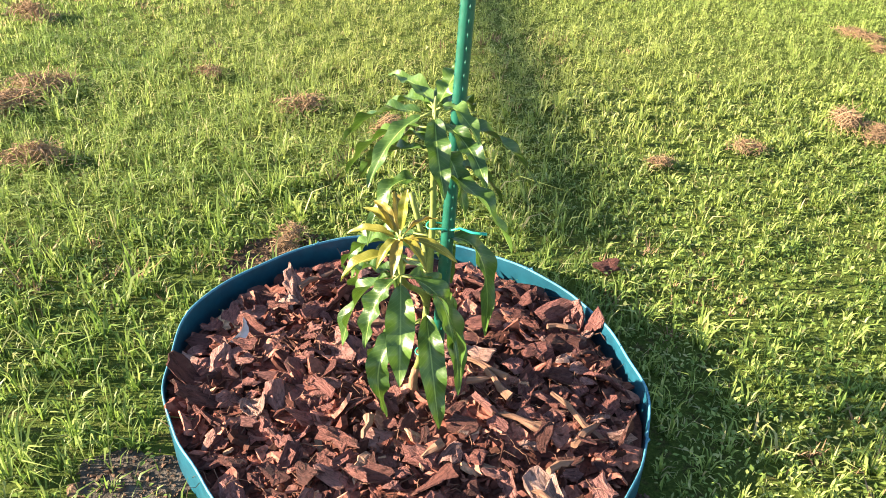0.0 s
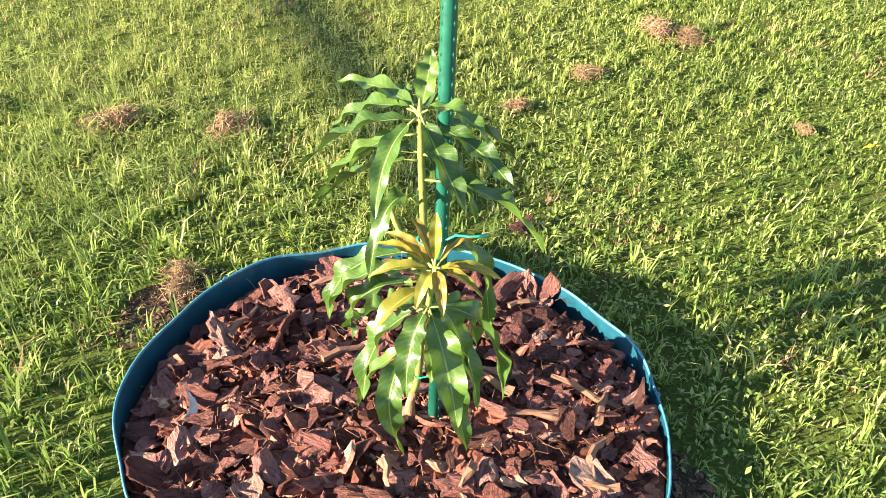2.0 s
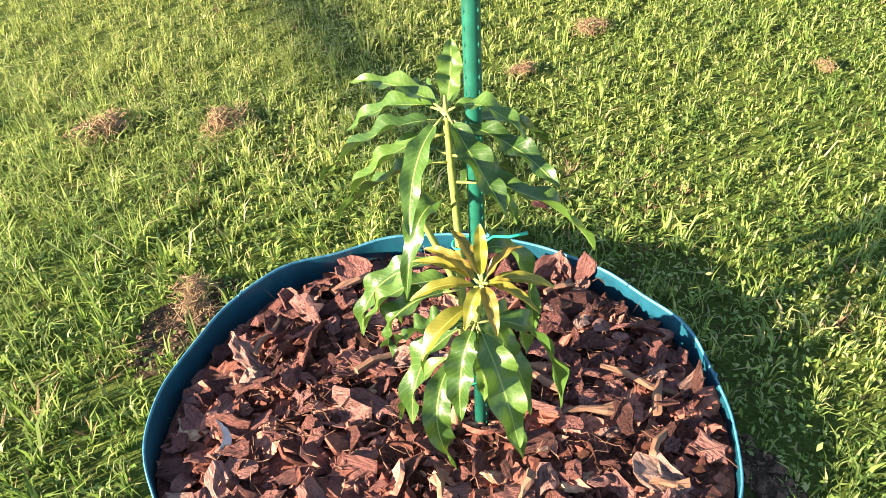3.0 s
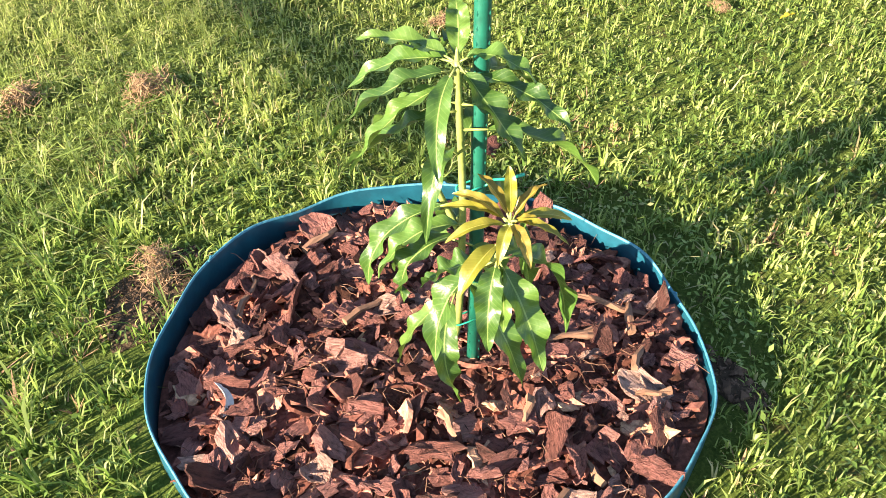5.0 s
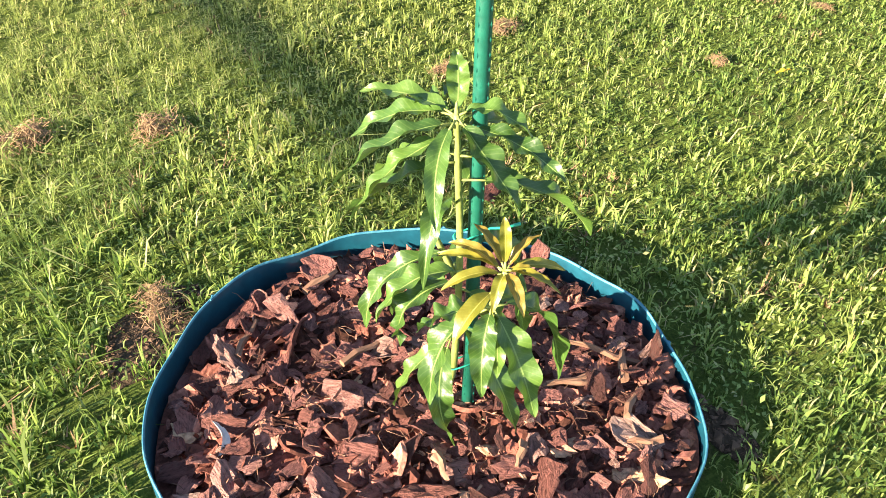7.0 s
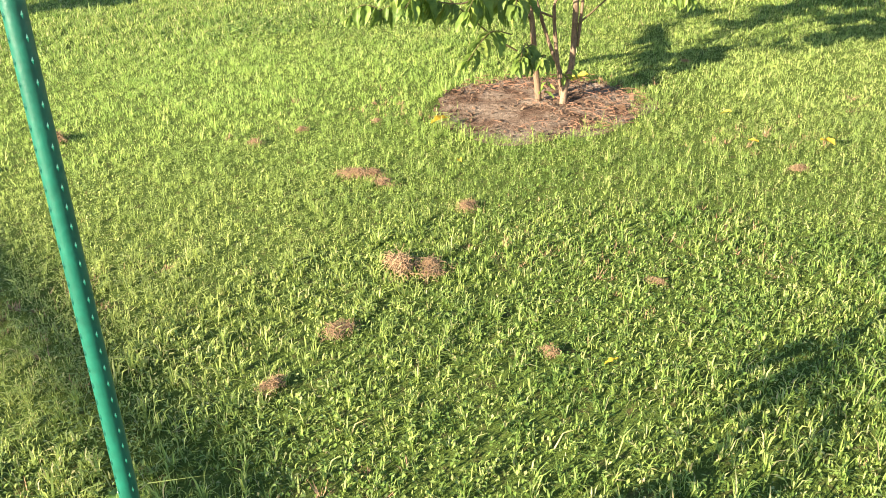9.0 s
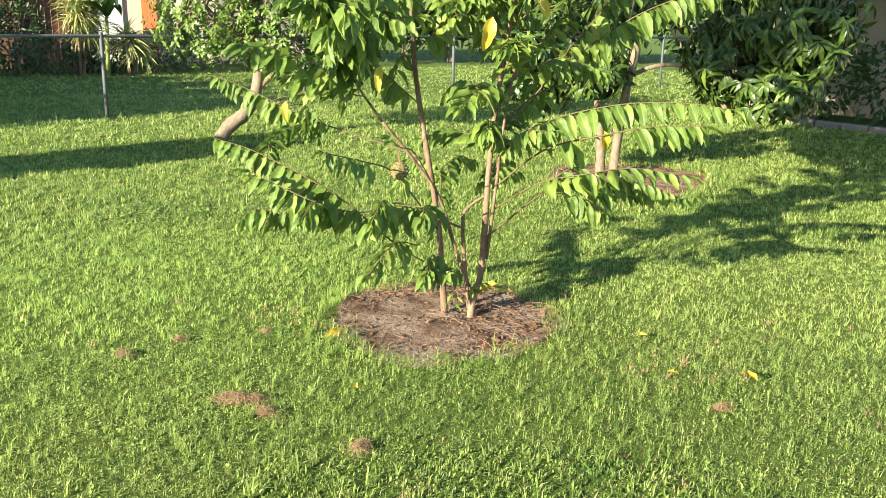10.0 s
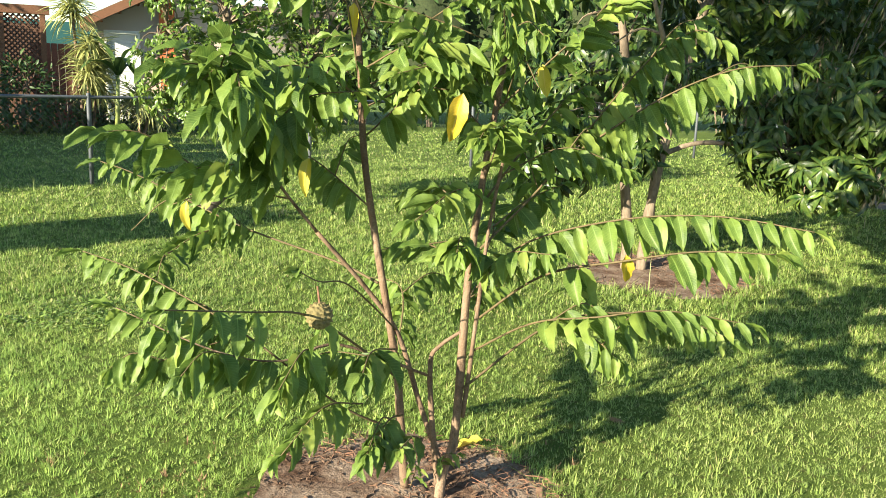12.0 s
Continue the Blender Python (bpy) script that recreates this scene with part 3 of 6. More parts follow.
def build_planter():
    p = thing("planter_ring", (RING[0], RING[1], 0), "round blue plastic edging ring holding bark mulch on the lawn", "planter")
    seg = 160
    v, f, mid = [], [], []
    prof = [(-0.0015, -0.01), (-0.0015, 0.5), (-0.0015, 0.95), (-0.0005, 1.0), (0.002, 1.0), (0.003, 0.95), (0.003, 0.5), (0.003, -0.01)]
    for k in range(seg):
        a = 2 * math.pi * k / seg
        r, h = ring_radius(a), ring_top(a)
        for q, (dr, s) in enumerate(prof):
            bow = 0.002 * math.sin(9 * a + 2) * s
            z = -0.02 if s < 0 else h * s
            v.append(((r + dr + bow) * math.cos(a), (r + dr + bow) * math.sin(a), z))
    m = len(prof)
    for k in range(seg):
        for q in range(m - 1):
            j = (k + 1) % seg
            f.append((k * m + q, j * m + q, j * m + q + 1, k * m + q + 1))
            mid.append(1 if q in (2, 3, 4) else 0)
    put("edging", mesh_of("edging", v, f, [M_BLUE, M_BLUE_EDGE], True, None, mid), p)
    for az in (124.0, -10.0, 60.0):
        a = radians(az)
        r, h = ring_radius(a), ring_top(a)
        geo = tube([(0.0, -0.006, 0), (0.004, 0, 0.003), (0.0, 0.007, 0.001), (-0.004, 0.012, 0.006)], 0.003, 0.002, 6)
        put("knot", mesh_of("knot", *geo, M_BLUE_EDGE, True), p, pose((r + 0.001) * math.cos(a), (r + 0.001) * math.sin(a), h - 0.004, 0, 0, az), "paler blue tie at a joint")
    return p


def mulch_height(x, y):
    d = math.hypot(x - RING[0], y - RING[1]) / RING[2]
    return 0.050 + 0.008 * (1 - d * d) + 0.009 * noise.noise((x * 6, y * 6, 1.7)) - 0.026 * min(1, max(0, d - 0.78) / 0.2) * min(1, max(0, (y - RING[1] + 0.15) / 0.3))


def chip_geo(g):
    """One flake of bark: a thin ragged slab with a worn, layered face, long side along x."""
    n = 13
    W = g.uniform(0.4, 0.82)
    ang = np.linspace(0, 2 * math.pi, n, endpoint=False) + g.normal(0, 0.14, n)
    rad = g.uniform(0.55, 1.12, n)
    square = g.uniform(0.0, 0.22)
    bend, tilt, curl = g.normal(0, 0.75), g.normal(0, 0.14), g.normal(0, 0.4)
    th = g.uniform(0.035, 0.09)
    low, top, inner = [], [], []
    for a, r in zip(ang, rad):
        c, q = math.cos(a), math.sin(a)
        k = 1 + square * (abs(c * q) * 1.1)
        x, y = 0.5 * r * k * c, 0.5 * W * r * k * q

        def lift(px, py):
            return bend * (py * py * 2 - 0.1) + tilt * px + curl * (px * px - 0.1)
        low.append((x + g.normal(0, 0.015), y + g.normal(0, 0.015), lift(x, y) - th * 0.5))
        top.append((x * 0.96, y * 0.96, lift(x, y) + th * (0.1 + 0.5 * g.random())))
        f = g.uniform(0.45, 0.75)
        inner.append((x * f, y * f, lift(x * f, y * f) + th * (0.3 + 0.6 * g.random())))
    v = low + top + inner + [(g.normal(0, 0.05), g.normal(0, 0.04), th * g.uniform(0.2, 0.9))]
    f = [tuple(reversed(range(n)))]
    for i in range(n):
        j = (i + 1) % n
        f += [(i, j, n + j, n + i), (n + i, n + j, 2 * n + j, 2 * n + i), (2 * n + i, 2 * n + j, 3 * n)]
    return v, f


def chip_mesh(g, k):
    return mesh_of("bark_chip", *chip_geo(g), M_BARK)


def build_mulch():
    bed = thing("mulch_bed", (RING[0], RING[1], 0), "bed of reddish-brown pine bark nuggets inside the blue ring", "mulch")
    g = np.random.default_rng(21)
    v, f = [], []
    rings, seg = 14, 64
    v.append((0, 0, mulch_height(RING[0], RING[1]) - 0.012))
    for i in range(1, rings + 1):
        for k in range(seg):
            a = 2 * math.pi * k / seg
            r = (ring_radius(a) - 0.003) * i / rings
            x, y = r * math.cos(a), r * math.sin(a)
            v.append((x, y, mulch_height(x + RING[0], y + RING[1]) - 0.012))
    for k in range(seg):
        f.append((0, 1 + k, 1 + (k + 1) % seg))
    for i in range(rings - 1):
        for k in range(seg):
            j = (k + 1) % seg
            f.append((1 + i * seg + k, 1 + (i + 1) * seg + k, 1 + (i + 1) * seg + j, 1 + i * seg + j))
    put("litter_base", mesh_of("litter_base", v, f, M_LITTER, True), bed)
    chips = [chip_mesh(g, k) for k in range(18)]
    # small shards and crumbs, joined
    shard_v, shard_f = [], []
    for _ in range(1300):
        a, r = g.uniform(0, 2 * math.pi), math.sqrt(g.random()) * 0.985
        r *= ring_radius(a) - 0.012
        x, y = r * math.cos(a), r * math.sin(a)
        L = g.lognormal(-3.9, 0.4)
        W, H = L * g.uniform(0.25, 0.6), L * g.uniform(0.1, 0.25)
        q = (pose(x, y, mulch_height(x + RING[0], y + RING[1]) + g.uniform(-0.012, 0.012), g.normal(0, 28), g.normal(0, 28), g.uniform(0, 360)))
        o = len(shard_v)
        for sx, sy, sz in ((-1, -0.7, -1), (0.2, -1, -1), (1, 0.3, -1), (-0.3, 1, -1), (-0.8, -0.5, 1), (0.3, -0.8, 1), (0.8, 0.2, 1), (-0.2, 0.8, 1)):
            shard_v.append(tuple(q @ Vector((sx * L / 2 * g.uniform(0.75, 1.2), sy * W / 2, sz * H / 2))))
        shard_f += [tuple(o + i for i in t) for t in ((4, 5, 6, 7), (0, 3, 2, 1), (0, 1, 5, 4), (1, 2, 6, 5), (2, 3, 7, 6), (3, 0, 4, 7))]
    put("bark_litter", mesh_of("bark_litter", shard_v, shard_f, M_LITTER), bed, kind="stuff")
    under_v, under_f = [], []
    kinds = [chip_geo(g) for _ in range(16)]
    for k in range(760):
        a, r = g.uniform(0, 2 * math.pi), math.sqrt(g.random()) * 0.99
        r *= ring_radius(a) - 0.018
        x, y = r * math.cos(a), r * math.sin(a)
        L = min(0.09, g.lognormal(-3.0, 0.35))
        q = pose(x, y, mulch_height(x + RING[0], y + RING[1]) - 0.002 + g.uniform(-0.006, 0.008), g.normal(0, 20), g.normal(0, 20), g.uniform(0, 360)) @ Matrix.Diagonal((L, L, L, 1))
        o = len(under_v)
        v, f = kinds[k % 16]
        under_v += [tuple(q @ Vector(p)) for p in v]
        under_f += [tuple(o + i for i in t) for t in f]
    put("bark_layer", mesh_of("bark_layer", under_v, under_f, M_LITTER), bed, kind="stuff")
    # root fibres
    fib = []
    for _ in range(340):
        a, r = g.uniform(0, 2 * math.pi), math.sqrt(g.random()) * 0.42
        x, y = r * math.cos(a), r * math.sin(a)
        z = mulch_height(x + RING[0], y + RING[1]) + g.uniform(0.004, 0.02)
        w = g.uniform(0, 2 * math.pi)
        L = g.uniform(0.03, 0.09)
        pts = [(x, y, z)]
        for _k in range(4):
            w += g.normal(0, 0.6)
            pts.append((pts[-1][0] + L / 4 * math.cos(w), pts[-1][1] + L / 4 * math.sin(w), z + g.normal(0, 0.006)))
        fib.append(tube(pts, 0.0008, 0.0005, 3))
    put("root_litter", mesh_of("root_litter", *join(fib), M_TWIG), bed, kind="stuff")
    # nuggets, laid so that they keep a little apart
    spots, tries = [], 0
    while len(spots) < 300 and tries < 20000:
        tries += 1
        a, r = g.uniform(0, 2 * math.pi), math.sqrt(g.random())
        r *= ring_radius(a) - 0.03
        x, y = r * math.cos(a), r * math.sin(a)
        L = min(0.105, max(0.03, g.lognormal(-2.8, 0.38)))
        if math.hypot(x + RING[0] - 0.17, y + RING[1] - 1.445) < 0.03:
            continue
        if all(math.hypot(x - p[0], y - p[1]) > 0.24 * (L + p[2]) for p in spots):
            spots.append((x, y, L))
    for k, (x, y, L) in enumerate(spots):
        steep = g.random() < 0.2
        tx, ty = g.normal(0, 16), g.normal(0, 16)
        if steep:
            tx += g.choice((-1, 1)) * g.uniform(30, 60)
        z = mulch_height(x + RING[0], y + RING[1]) + 0.005 + g.uniform(0, 0.014) + (0.012 if steep else 0)
        m = pose(x, y, z, tx, ty, g.uniform(0, 360)) @ Matrix.Diagonal((L, L * g.uniform(0.8, 1.15), L * g.uniform(0.5, 1.1), 1))
        put("bark_chip", chips[k % len(chips)], bed, m)
    # upright pieces against the edge and pale split sticks
    for az, rr, L, tilt in ((38, 0.4, 0.1, 70), (33, 0.425, 0.085, 62), (-12, 0.42, 0.09, 74), (140, 0.36, 0.09, 55), (118, 0.40, 0.06, 75), (190, 0.40, 0.095, 40), (200, 0.37, 0.1, 35)):
        a = radians(az)
        x, y = rr * math.cos(a), rr * math.sin(a)
        put("bark_chip", chips[int(g.integers(18))], bed, pose(x, y, mulch_height(x + RING[0], y + RING[1]) + 0.03, 0, -tilt, az + g.normal(0, 20)) @ Matrix.Diagonal((L, L, L, 1)))
    sticks = [(0.284, 1.534, 0.1, 150), (0.368, 1.4, 0.09, 160), (0.44, 1.321, 0.075, 40), (0.478, 1.406, 0.1, 60), (0.31, 1.492, 0.08, 130), (0.458, 1.436, 0.13, 140), (0.361, 1.406, 0.11, 170), (0.074, 1.627, 0.1, 15), (0.067, 1.837, 0.08, 20), (0.411, 1.248, 0.06, 150), (-0.107, 1.754, 0.09, 50)]
    sticks += [(RING[0] + q * math.cos(w), RING[1] + q * math.sin(w), L, turn) for w, q, L, turn in zip(g.uniform(0, 6.28, 7), 0.38 * np.sqrt(g.random(7)), g.uniform(0.04, 0.09, 7), g.uniform(0, 360, 7))]
    for x, y, L, turn in sticks:
        x, y = x - RING[0], y - RING[1]
        geo = tube([(-L / 2, 0, 0), (-L / 6, 0.003, 0.002), (L / 5, -0.002, 0.001), (L / 2, 0.001, 0)], 0.0075, 0.004, 6, 0.3, int(g.integers(99)))
        put("split_stick", mesh_of("split_stick", *geo, M_SPLINTER), bed, pose(x, y, mulch_height(x + RING[0], y + RING[1]) + 0.022, g.normal(0, 20), g.normal(0, 10), turn), "pale split wood")


def build_stake():
    foot, lean = Vector((0.1927, 1.4529, 0.0)), Vector((0.0299, 0.0277, 1.0))
    p = thing("garden_stake", foot, "tall green plastic-coated garden stake with rows of nubs", "stake")
    pts = [lean * z for z in (-0.03, 0.3, 0.7, 1.1, 1.5, 1.78)]
    part("pole", tube(pts, 0.0108, 0.0108, 20), M_STAKE, p, smooth=True)
    part("cap", tube([lean * 1.775, lean * 1.79, lean * 1.797], 0.0125, 0.008, 16), M_STAKE, p, smooth=True)
    for row in range(4):
        a = radians(45 + 90 * row - 20)
        d, t = Vector((math.cos(a), math.sin(a), 0)), Vector((-math.sin(a), math.cos(a), 0))
        v = [d * 0.0106 + q for q in (lean * -0.005, t * 0.0016, lean * 0.005, t * -0.0016, d * 0.0018)]
        nub = mesh_of("nub", [tuple(q) for q in v], [(0, 1, 4), (1, 2, 4), (2, 3, 4), (3, 0, 4)], M_STAKE)
        for k in range(72):
            put("nub", nub, p, Matrix.Translation(lean * (0.05 + 0.02 * k)))
    # plastic ties round stake and stem
    for z, tail in ((0.43, True), (0.165, False)):
        c = foot + lean * z
        stem_at = Vector((0.180 if tail else 0.168, 1.463 if tail else 1.458, z))
        mid = (c + stem_at) / 2
        ax = (c - stem_at)
        ax.z = 0
        half = ax.length / 2 + 0.0095
        ax.normalize()
        sd = Vector((-ax.y, ax.x, 0))
        loop = [mid + ax * half * math.cos(w) + sd * 0.0115 * math.sin(w) + Vector((0, 0, 0.002 * math.sin(3 * w))) for w in np.linspace(0, 2 * math.pi, 28)]
        t = thing("plant_tie", mid, "bright green plastic tie round the stem and stake", "plant tie")
        geo = [tube([q - mid for q in loop], 0.0014, 0.0014, 6)]
        if tail:
            e = c - mid
            geo.append(tube([e + Vector((0.006, -0.01, 0)), e + Vector((0.02, -0.008, 0.004)), e + Vector((0.04, -0.014, 0.002)), e + Vector((0.064, -0.02, 0.006))], 0.0016, 0.0026, 6))
        part("strap", join(geo), M_TIE, t, smooth=True)


# ---- sapling ----
def build_sapling():
    g = np.random.default_rng(5)
    foot = np.array((0.163, 1.468, 0.03))
    p = thing("mango_sapling", foot, "young mango sapling with glossy drooping leaves and a yellow-green new flush", "sapling")

    def local(q):
        return np.array(q) - foot
    stem = catmull([local(q) for q in ((0.163, 1.468, 0.015), (0.155, 1.462, 0.09), (0.168, 1.458, 0.16), (0.177, 1.461, 0.3), (0.180, 1.463, 0.43), (0.178, 1.467, 0.55), (0.177, 1.470, 0.632))], 5)
    part("lower_stem", tube(stem[:9], 0.011, 0.0064, 10, 0.05, 2), M_WOODSTEM, p, "brown woody lower stem", True)
    part("stem", tube(stem[8:], 0.0062, 0.0046, 10, 0.03, 3), M_STEM, p, smooth=True)
    for pts, r0, r1 in ((((0.175, 1.46, 0.27), (0.172, 1.415, 0.33), (0.158, 1.345, 0.395), (0.155, 1.312, 0.45), (0.158, 1.296, 0.51)), 0.006, 0.0035), (((0.178, 1.462, 0.34), (0.160, 1.482, 0.40), (0.138, 1.498, 0.465)), 0.0055, 0.0045)):
        part("branch", tube(catmull([local(q) for q in pts], 4), r0, r1, 8), M_STEM, p, smooth=True)

    def leaf(root, mid, tip, width, material, stalk=0.12, wave=0.0062, name="leaf"):
        """One leaf whose midrib arches from its root on the stem over mid to its tip."""
        root, mid, tip = (np.array(q) for q in (root, mid, tip))
        ctrl = 2 * mid - 0.5 * (root + tip)
        base = (1 - stalk) ** 2 * root + 2 * stalk * (1 - stalk) * ctrl + stalk * stalk * tip
        bent = (1 - stalk) * ctrl + stalk * tip
        v, f, u = blade(local(base), local(bent), local(tip), width * g.uniform(0.9, 1.06), 32, 7, 0.5, wave * g.uniform(0.6, 1.2), g.uniform(2.6, 3.9), (0, 0, 1), 0.82, g.normal(0, 0.3), g.uniform(0, 6), 0.72)
        ob = put(name, mesh_of(name, v, f, material, True, u), p)
        part("petiole", tube([local(root), local(0.55 * base + 0.45 * root), local(base + (bent - base) * 0.04)], 0.0021, 0.0014, 6), M_STEM, ob, smooth=True)

    top = (0.177, 1.470, 0.629)
    upper = [(top, (0.194, 1.500, 0.662), (0.206, 1.532, 0.688), 0.030), (top, (0.138, 1.528, 0.640), (0.085, 1.575, 0.635), 0.031), (top, (0.126, 1.532, 0.614), (0.070, 1.588, 0.556), 0.032),
             ((0.177, 1.469, 0.617), (0.095, 1.481, 0.612), (0.020, 1.530, 0.530), 0.034), ((0.177, 1.468, 0.600), (0.096, 1.476, 0.576), (0.030, 1.500, 0.485), 0.034), ((0.177, 1.467, 0.560), (0.102, 1.490, 0.540), (0.038, 1.560, 0.445), 0.034),
             ((0.172, 1.464, 0.627), (0.125, 1.419, 0.603), (0.096, 1.364, 0.545), 0.029), ((0.176, 1.466, 0.490), (0.124, 1.424, 0.520), (0.088, 1.390, 0.425), 0.030), (top, (0.190, 1.409, 0.596), (0.211, 1.355, 0.545), 0.037),
             (top, (0.215, 1.436, 0.645), (0.255, 1.400, 0.610), 0.028), ((0.179, 1.467, 0.620), (0.235, 1.405, 0.606), (0.270, 1.345, 0.575), 0.032), ((0.181, 1.465, 0.530), (0.255, 1.372, 0.546), (0.314, 1.337, 0.478), 0.036),
             ((0.179, 1.468, 0.600), (0.262, 1.497, 0.582), (0.340, 1.515, 0.495), 0.033), ((0.179, 1.466, 0.570), (0.215, 1.420, 0.562), (0.236, 1.398, 0.495), 0.032), ((0.178, 1.471, 0.625), (0.205, 1.535, 0.622), (0.222, 1.600, 0.572), 0.032),
             ((0.177, 1.471, 0.622), (0.158, 1.540, 0.622), (0.150, 1.605, 0.565), 0.032), ((0.177, 1.468, 0.570), (0.130, 1.512, 0.562), (0.090, 1.562, 0.495), 0.033), ((0.179, 1.466, 0.500), (0.232, 1.500, 0.520), (0.285, 1.540, 0.440), 0.034)]
    for root, mid, tip, width in upper:
        leaf(root, mid, tip, width, M_MANGO)
    part("bud", tube([local(np.array(top) + np.array((0, 0, z))) for z in (-0.004, 0.006, 0.016, 0.022)], 0.0045, 0.0012, 8), M_STEM, p, smooth=True)
    whorl = (0.155, 1.318, 0.430)
    lower = [(whorl, (0.099, 1.332, 0.428), (0.061, 1.355, 0.390), 0.037), (whorl, (0.092, 1.334, 0.372), (0.062, 1.318, 0.278), 0.046), (whorl, (0.165, 1.264, 0.378), (0.172, 1.222, 0.300), 0.042), (whorl, (0.225, 1.299, 0.395), (0.256, 1.292, 0.258), 0.042),
             (whorl, (0.156, 1.302, 0.370), (0.152, 1.292, 0.315), 0.022), (whorl, (0.205, 1.345, 0.395), (0.235, 1.360, 0.300), 0.036), (whorl, (0.125, 1.285, 0.400), (0.112, 1.262, 0.330), 0.034),
             ((0.174, 1.457, 0.270), (0.198, 1.380, 0.214), (0.221, 1.339, 0.100), 0.044), ((0.175, 1.457, 0.300), (0.225, 1.412, 0.262), (0.246, 1.375, 0.150), 0.040), ((0.166, 1.456, 0.240), (0.110, 1.390, 0.195), (0.125, 1.366, 0.085), 0.044),
             ((0.178, 1.462, 0.410), (0.076, 1.490, 0.372), (0.037, 1.493, 0.280), 0.038), ((0.172, 1.420, 0.400), (0.090, 1.430, 0.408), (0.034, 1.437, 0.345), 0.038), ((0.172, 1.430, 0.380), (0.082, 1.425, 0.372), (0.065, 1.425, 0.290), 0.042),
             ((0.165, 1.460, 0.230), (0.100, 1.470, 0.172), (0.072, 1.485, 0.082), 0.038), ((0.177, 1.450, 0.340), (0.212, 1.412, 0.305), (0.238, 1.400, 0.205), 0.038), ((0.179, 1.462, 0.400), (0.258, 1.462, 0.385), (0.280, 1.450, 0.225), 0.040),
             ((0.178, 1.464, 0.360), (0.190, 1.530, 0.340), (0.205, 1.570, 0.240), 0.038), ((0.176, 1.464, 0.330), (0.130, 1.520, 0.310), (0.105, 1.555, 0.220), 0.038)]
    for root, mid, tip, width in lower:
        leaf(root, mid, tip, width, M_MANGO, 0.1, 0.007)
    # the new flush at the end of the side branch
    at = np.array((0.158, 1.296, 0.512))
    tips = ((0.139, 1.347, 0.555), (0.164, 1.315, 0.580), (0.210, 1.300, 0.545), (0.241, 1.286, 0.486), (0.204, 1.239, 0.500), (0.192, 1.270, 0.500), (0.156, 1.243, 0.478), (0.128, 1.272, 0.470), (0.077, 1.311, 0.498), (0.092, 1.349, 0.520), (0.108, 1.352, 0.532))
    for tip in tips:
        tip = np.array(tip)
        leaf(at + np.array((0, 0, -0.01 * g.random())), 0.5 * (at + tip) + np.array((0, 0, 0.010)), tip, 0.0165, M_FLUSH, 0.1, 0.0012, "young_leaf")
    leaf((0.152, 1.305, 0.475), (0.105, 1.283, 0.472), (0.076, 1.272, 0.440), 0.026, M_FLUSH, 0.1, 0.002, "young_leaf")


# ---- loose things on the ground ----
def straw_clump(g):
    geo = []
    lobe = g.uniform(0, 6.28)
    for k in range(300):
        a, r = g.uniform(0, 2 * math.pi), abs(g.normal(0, 0.42))
        r = min(r, 1.1)
        x, y, z = r * math.cos(a), 0.7 * r * math.sin(a), 0.6 * max(0, 1 - r * r * 0.9) * g.uniform(0.1, 1)
        if k % 3 == 0:
            x, y, z = 0.8 * x + 0.6 * math.cos(lobe), 0.8 * y + 0.6 * math.sin(lobe), 0.6 * z
        w, L = g.uniform(0, 2 * math.pi), g.uniform(0.25, 0.7)
        pts = [(x - L / 2 * math.cos(w), y - L / 2 * math.sin(w), max(0.0, z - g.uniform(0, 0.25))), (x, y, z + g.uniform(0, 0.12)), (x + L / 2 * math.cos(w + g.normal(0, 0.5)), y + L / 2 * math.sin(w), max(0, z + g.normal(0, 0.2)))]
        geo.append(tube(pts, 0.014, 0.009, 3))
    return mesh_of("dry_grass_clump", *join(geo), M_STRAW)


